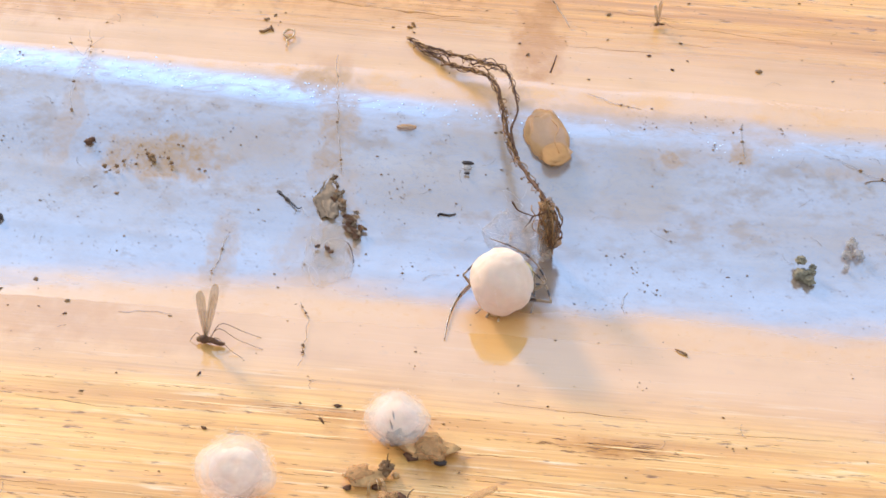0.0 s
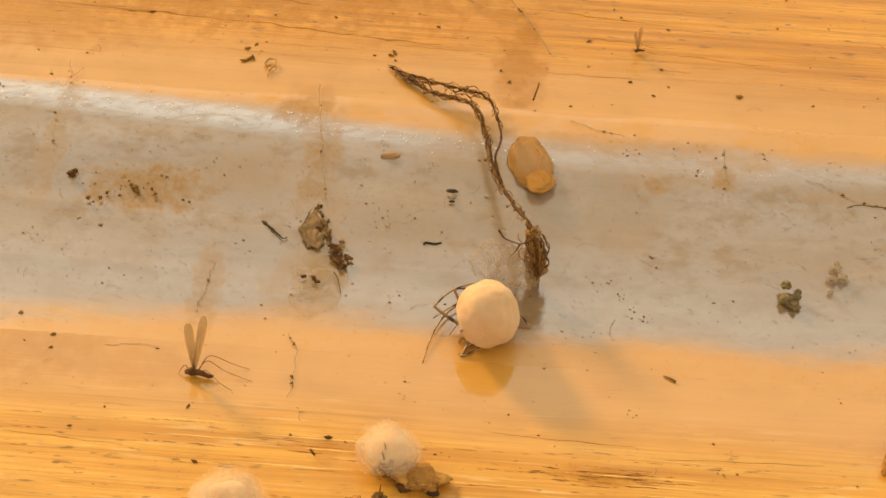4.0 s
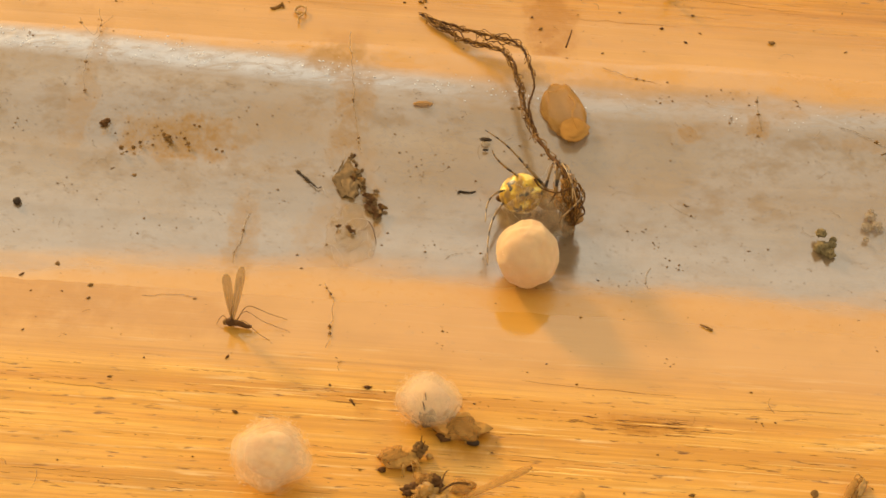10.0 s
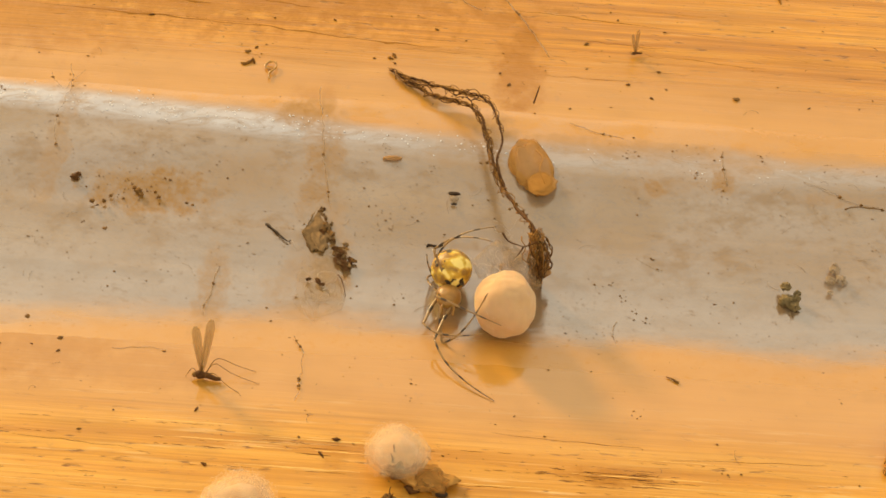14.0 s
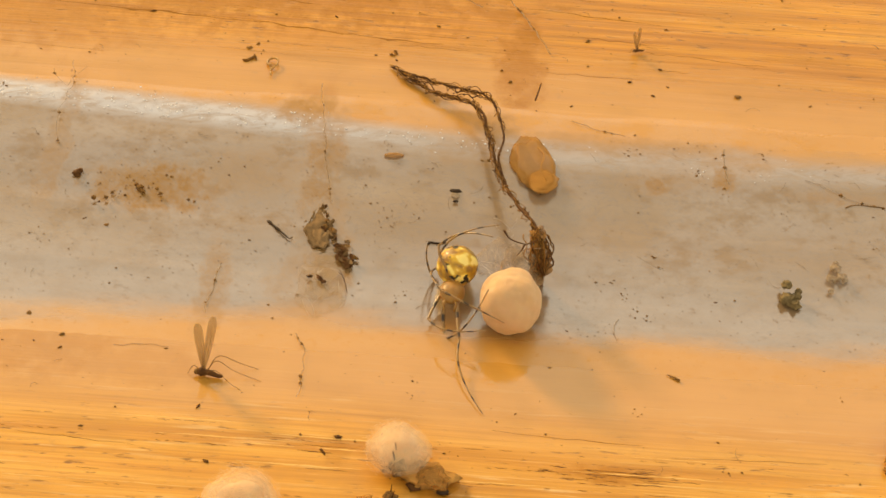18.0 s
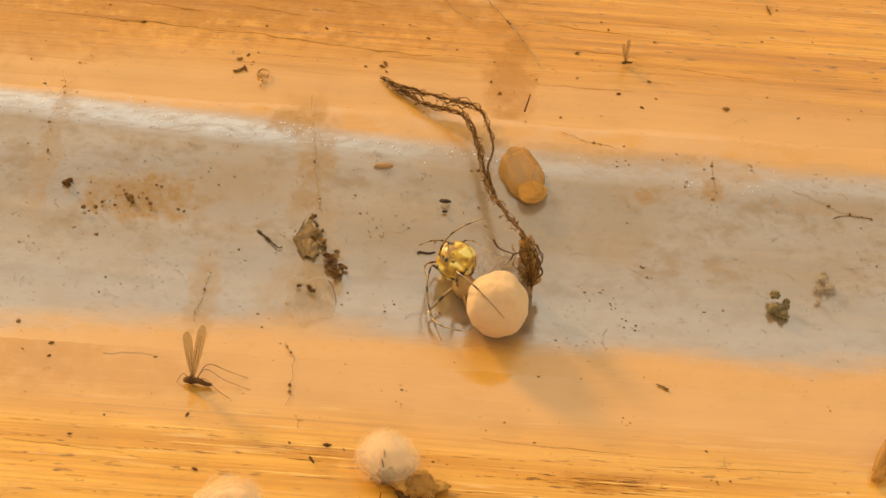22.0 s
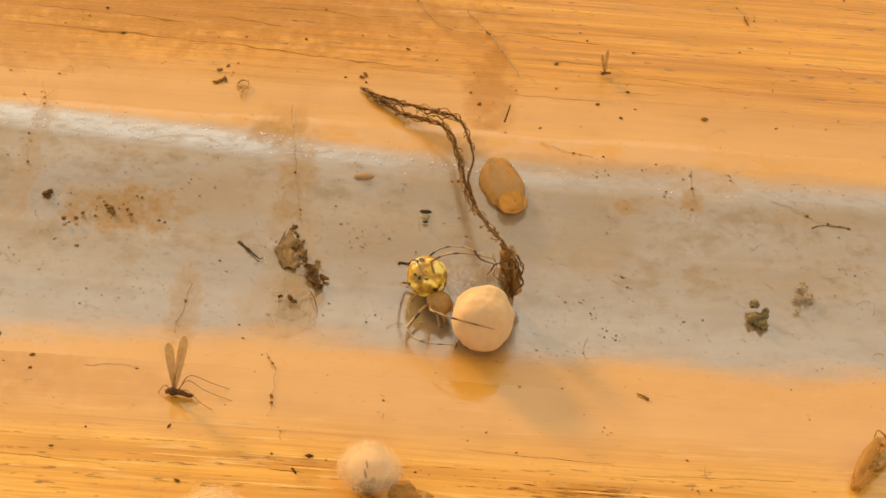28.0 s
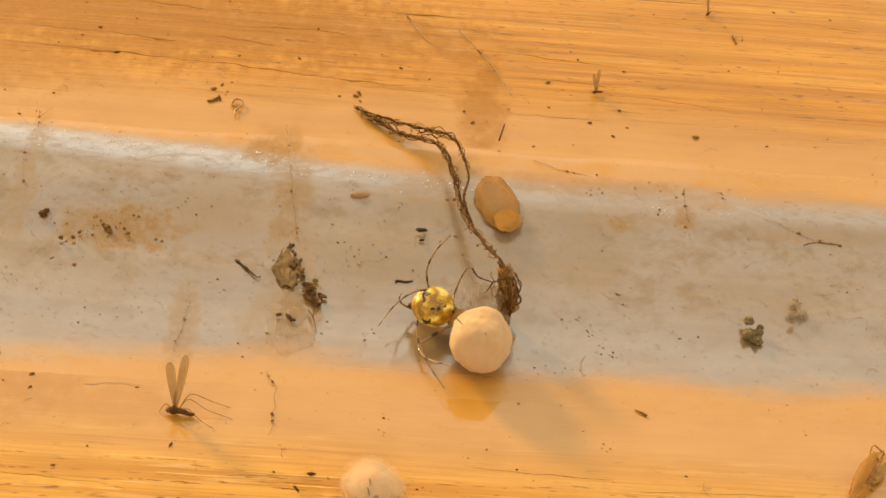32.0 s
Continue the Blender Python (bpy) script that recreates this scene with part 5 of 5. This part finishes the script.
# Where each foot is, from the sac across, down, and towards the viewer in millimetres.
FEET = [
    [(0, -95, 98, -0.6), (2, -102, 82, -0.6), (3.5, -100, 84, -0.6), (5.5, -150, 70, -0.8), (6, -157, 75, -0.8), (7, -136, 84, -0.8), (7.5, -128, 90, -0.8), (8, -203, 72, -0.8), (8.5, -68, 26, -0.8), (9, -60, 30, -1.0), (10.5, -70, 14, -0.5),
     (11, -85, -18, 0.0), (12, -110, 38, 0.2), (12.5, -60, 110, 0.4), (13, -15, 146, 0.5), (16, -40, 182, 0.4), (17, -46, 188, 0.4), (18, -50, 188, 0.2), (20, -52, 184, 0.2), (21, -60, 172, 0.2), (22, -95, 62, 0.0), (23, -116, 22, 0.0), (28, -127, -8, 0.0), (30, -80, 70, 0.3), (31, -60, 92, 0.6), (32, -63, 80, 0.6)],
    [(0, -40, 55, -2.0), (5.5, -110, -5, -1.0), (6, -127, -10, -1.0), (7, -232, -58, -0.9), (7.5, -241, -60, -0.9), (8, -92, 64, -0.8), (8.5, -40, -10, -1.2), (9, -52, -98, -0.5), (10, -70, -210, -0.3), (10.5, -111, -231, -0.3), (11, -100, -110, 0.0), (12, -125, -60, 0.0), (13, -132, -84, 0.0), (19, -142, -104, 0.0),
     (23, -131, -103, 0.2), (28, -125, -98, 0.2), (30, -80, -146, 0.2), (31, -172, -55, 0.3), (32, -175, -28, 0.3)],
    [(0, -22, -72, -0.9), (5.5, -80, 70, -1.0), (6, -92, 75, -1.0), (7, -220, -44, -1.0), (7.5, -231, -46, -1.0), (8, -30, -50, -1.0), (8.5, -10, -30, -1.0), (9, 3, -150, -0.3), (9.5, -37, -191, 0.0), (10.5, -80, -160, 0.0), (12, -30, -145, 0.0), (13, -14, -134, 0.2), (19, -19, -131, 0.2), (22, -20, -150, 0.2), (23, -40, -140, 0.2), (28, 23, -103, 0.3), (30, -20, -140, 0.3), (32, -50, -183, 0.3)],
    [(0, 10, -40, -2.2), (6, -40, -20, -2.0), (7.5, -68, 65, -0.4), (8, -30, 20, -2.0), (8.5, -30, 10, -1.5), (9, -65, -40, -0.6), (10.5, -73, -61, -0.2), (13, -112, -20, 0.2), (20, -112, -14, 0.2), (23, -120, -55, 0.2), (28, -115, -50, 0.2), (30.5, -125, -60, 0.4), (32, -135, -83, 0.4)],
    [(0, 54, 24, 0.6), (3.5, 54, 20, 0.6), (6, 10, -50, -1.6), (7.5, -47, -116, -0.6), (8, 10, -80, -0.6), (9.5, 104, -86, -0.4), (10.5, 66, -80, 0.2), (12, -10, -45, 1.6), (13, -30, -20, 1.5), (19, -40, -22, 1.4), (23, -36, -10, 1.4), (28, -36, -8, 1.4), (30, -38, -30, 1.4), (32, -42, -40, 1.2)],
    [(0, 40, -50, -1.6), (6, 10, -55, -1.6), (7.5, -22, -84, -0.4), (9.5, 99, -71, -0.4), (10.5, 55, -108, 0.0), (13, -8, 34, 1.7), (19, -14, 34, 1.8), (23, 16, 18, 2.05), (28, 18, 16, 2.05), (30, 10, 10, 2.05), (32, 5, -14, 1.95)],
    [(0, 56, -6, -0.6), (6, 20, 10, -2.2), (8, 30, -60, -1.0), (9.5, 62, -60, 0.0), (11, 50, -70, 0.2), (13, -40, 48, 1.5), (20, -44, 46, 1.5), (23, -44, 44, 1.5), (32, -50, 40, 1.4)],
    [(0, 50, -40, -1.2), (6, 24, -20, -2.2), (9, 60, -110, -0.4), (11, 30, -130, -0.2), (13, -20, -108, -0.4), (20, -30, -112, -0.4), (23, -26, -100, -0.4), (28, -10, -118, -0.3), (32, -18, -128, -0.3)],
]


# Which way each knee bends: across, up and towards the viewer.
BENDS = [
    [(0, -1.0, 0.1, 0.0), (8.1, -1.0, 0.1, 0.0), (8.45, -0.2, 0.1, 1.0), (8.65, -0.2, 0.1, 1.0), (9.1, -1.0, 0.1, 0.0)],
    [(0, 0.8, 0.5, 0.0), (3.5, 0.8, 0.5, 0.0), (5.5, -0.9, 0.3, 0.1), (6.2, -0.9, 0.3, 0.1), (6.9, -0.6, 0.8, 0.1), (8.0, -0.6, 0.8, 0.1), (8.4, 0.0, 0.2, 1.0), (8.6, 0.0, 0.2, 1.0), (9.1, -0.6, 0.8, 0.1)],
    [(0, 0.6, 0.8, 0.0), (3.5, 0.6, 0.8, 0.0), (5.5, -1.0, 0.1, 0.0), (6.2, -1.0, 0.1, 0.0), (7.0, -1.0, 0.6, 0.0), (7.4, -1.0, 0.6, 0.0), (8.0, 0.0, 0.3, 1.0), (8.6, 0.0, 0.3, 1.0), (9.2, -1.0, 0.6, 0.0)],
    [(0, 0.7, 0.7, 0.0), (3.5, 0.7, 0.7, 0.0), (6.5, -0.8, 0.2, 0.3), (7.4, -0.8, 0.2, 0.3), (8.0, 0.0, 0.2, 1.0), (8.6, 0.0, 0.2, 1.0), (9.2, -0.8, 0.2, 0.3)],
    [(0, 0.0, 0.8, 0.1), (7.7, 0.0, 0.8, 0.1), (8.2, 0.0, 0.2, 1.0), (8.6, 0.0, 0.2, 1.0), (9.1, 0.0, 0.8, 0.1), (10.5, 0.0, 0.8, 0.1), (13, 0.4, -0.5, 0.6)],
    [(0, 0.2, 0.8, 0.0), (7.7, 0.2, 0.8, 0.0), (8.2, 0.0, 0.2, 1.0), (8.6, 0.0, 0.2, 1.0), (9.1, 0.2, 0.8, 0.0), (10.5, 0.2, 0.8, 0.0), (13, 0.4, -0.2, 0.8)],
    [(0, 0.6, -0.2, 0.1), (3.5, 0.6, -0.2, 0.1), (5.5, 0.0, 0.0, 1.0), (8.5, 0.0, 0.2, 1.0), (9.5, 0.6, 0.3, 0.1), (11, -0.5, -0.3, 0.1)],
    [(0, 0.0, 0.2, 1.0), (8.7, 0.0, 0.2, 1.0), (9.3, 0.3, 1.0, 0.0)],
]


def blend(rows, t):
    """The values of a table at a time, easing from row to row."""
    if t <= rows[0][0]:
        return rows[0][1:]
    for a, b in zip(rows, rows[1:]):
        if t <= b[0]:
            u = (t - a[0]) / (b[0] - a[0])
            u = u * u * (3 - 2 * u) * 0.5 + u * 0.5
            return tuple(p + (q - p) * u for p, q in zip(a[1:], b[1:]))
    return rows[-1][1:]


def aimed(a, b, pole):
    """The pose of a leg piece whose root is at a and which points to b."""
    z = (b - a).normalized()
    y = (pole - z * pole.dot(z)).normalized()
    x = y.cross(z)
    m = Matrix((x, y, z)).transposed().to_4x4()
    m.translation = a * MM
    return m


def body_pose(t, centre):
    dx, dy, z, heading, dip = blend(BODY, t)
    at = centre + RIGHT * dx * UNIT - UP * dy * UNIT
    at += BACK * ((z - at.z) / BACK.z)
    a = radians(heading)
    ahead = Vector((math.sin(a), math.cos(a), -math.sin(radians(dip))))
    ahead.normalize()
    right = ahead.cross(Vector((0, 0, 1))).normalized()
    m = Matrix((right, ahead, right.cross(ahead))).transposed().to_4x4()
    m.translation = at
    return m


def motions():
    times = [k * 0.25 for k in range(129)]
    sac_rows, body_rows = [], []
    femur_rows, shin_rows = [[] for _ in range(8)], [[] for _ in range(8)]
    for t in times:
        x, y = blend(SAC_ROWS, t)
        y += 0.28
        centre = Vector((x, y, SAC_Z))
        sac_rows.append((t, pose(x * MM, y * MM, SAC_Z * MM, -8 + t * 0.9, 6 * math.sin(t * 0.5), 14 - t * 0.9)))
        body = body_pose(t, centre)
        inside = body.inverted()
        m = body.copy()
        m.translation = body.translation * MM
        body_rows.append((t, m))
        for n in range(8):
            dx, dy, near = blend(FEET[n], t)
            foot = centre + RIGHT * dx * UNIT - UP * dy * UNIT + BACK * near
            if foot.z < profile(foot.y) + 0.06:
                foot += BACK * ((profile(foot.y) + 0.06 - foot.z) / BACK.z)
                foot.z = max(foot.z, profile(foot.y) + 0.06)
            f = inside @ foot
            hip, (thigh, shin) = HIPS[n], LENGTHS[n]
            way = f - hip
            d = min(max(way.length, shin - thigh + 0.1), thigh + shin - 0.05)
            way.normalize()
            f = hip + way * d
            across, rise, near = blend(BENDS[n], t)
            out = inside.to_3x3() @ (RIGHT * across + UP * rise + BACK * near)
            pole = (out - way * out.dot(way)).normalized()
            c = min(1.0, max(-1.0, (thigh ** 2 + d * d - shin ** 2) / (2 * thigh * d)))
            knee = hip + way * thigh * c + pole * thigh * math.sqrt(max(0.0, 1 - c * c))
            femur_rows[n].append((t, aimed(hip, knee, pole)))
            shin_rows[n].append((t, aimed(knee, f, pole)))
    walk(sac, sac_rows)
    walk(spider, body_rows)
    for n in range(8):
        walk(FEMURS[n], femur_rows[n])
        walk(SHINS[n], shin_rows[n])


motions()
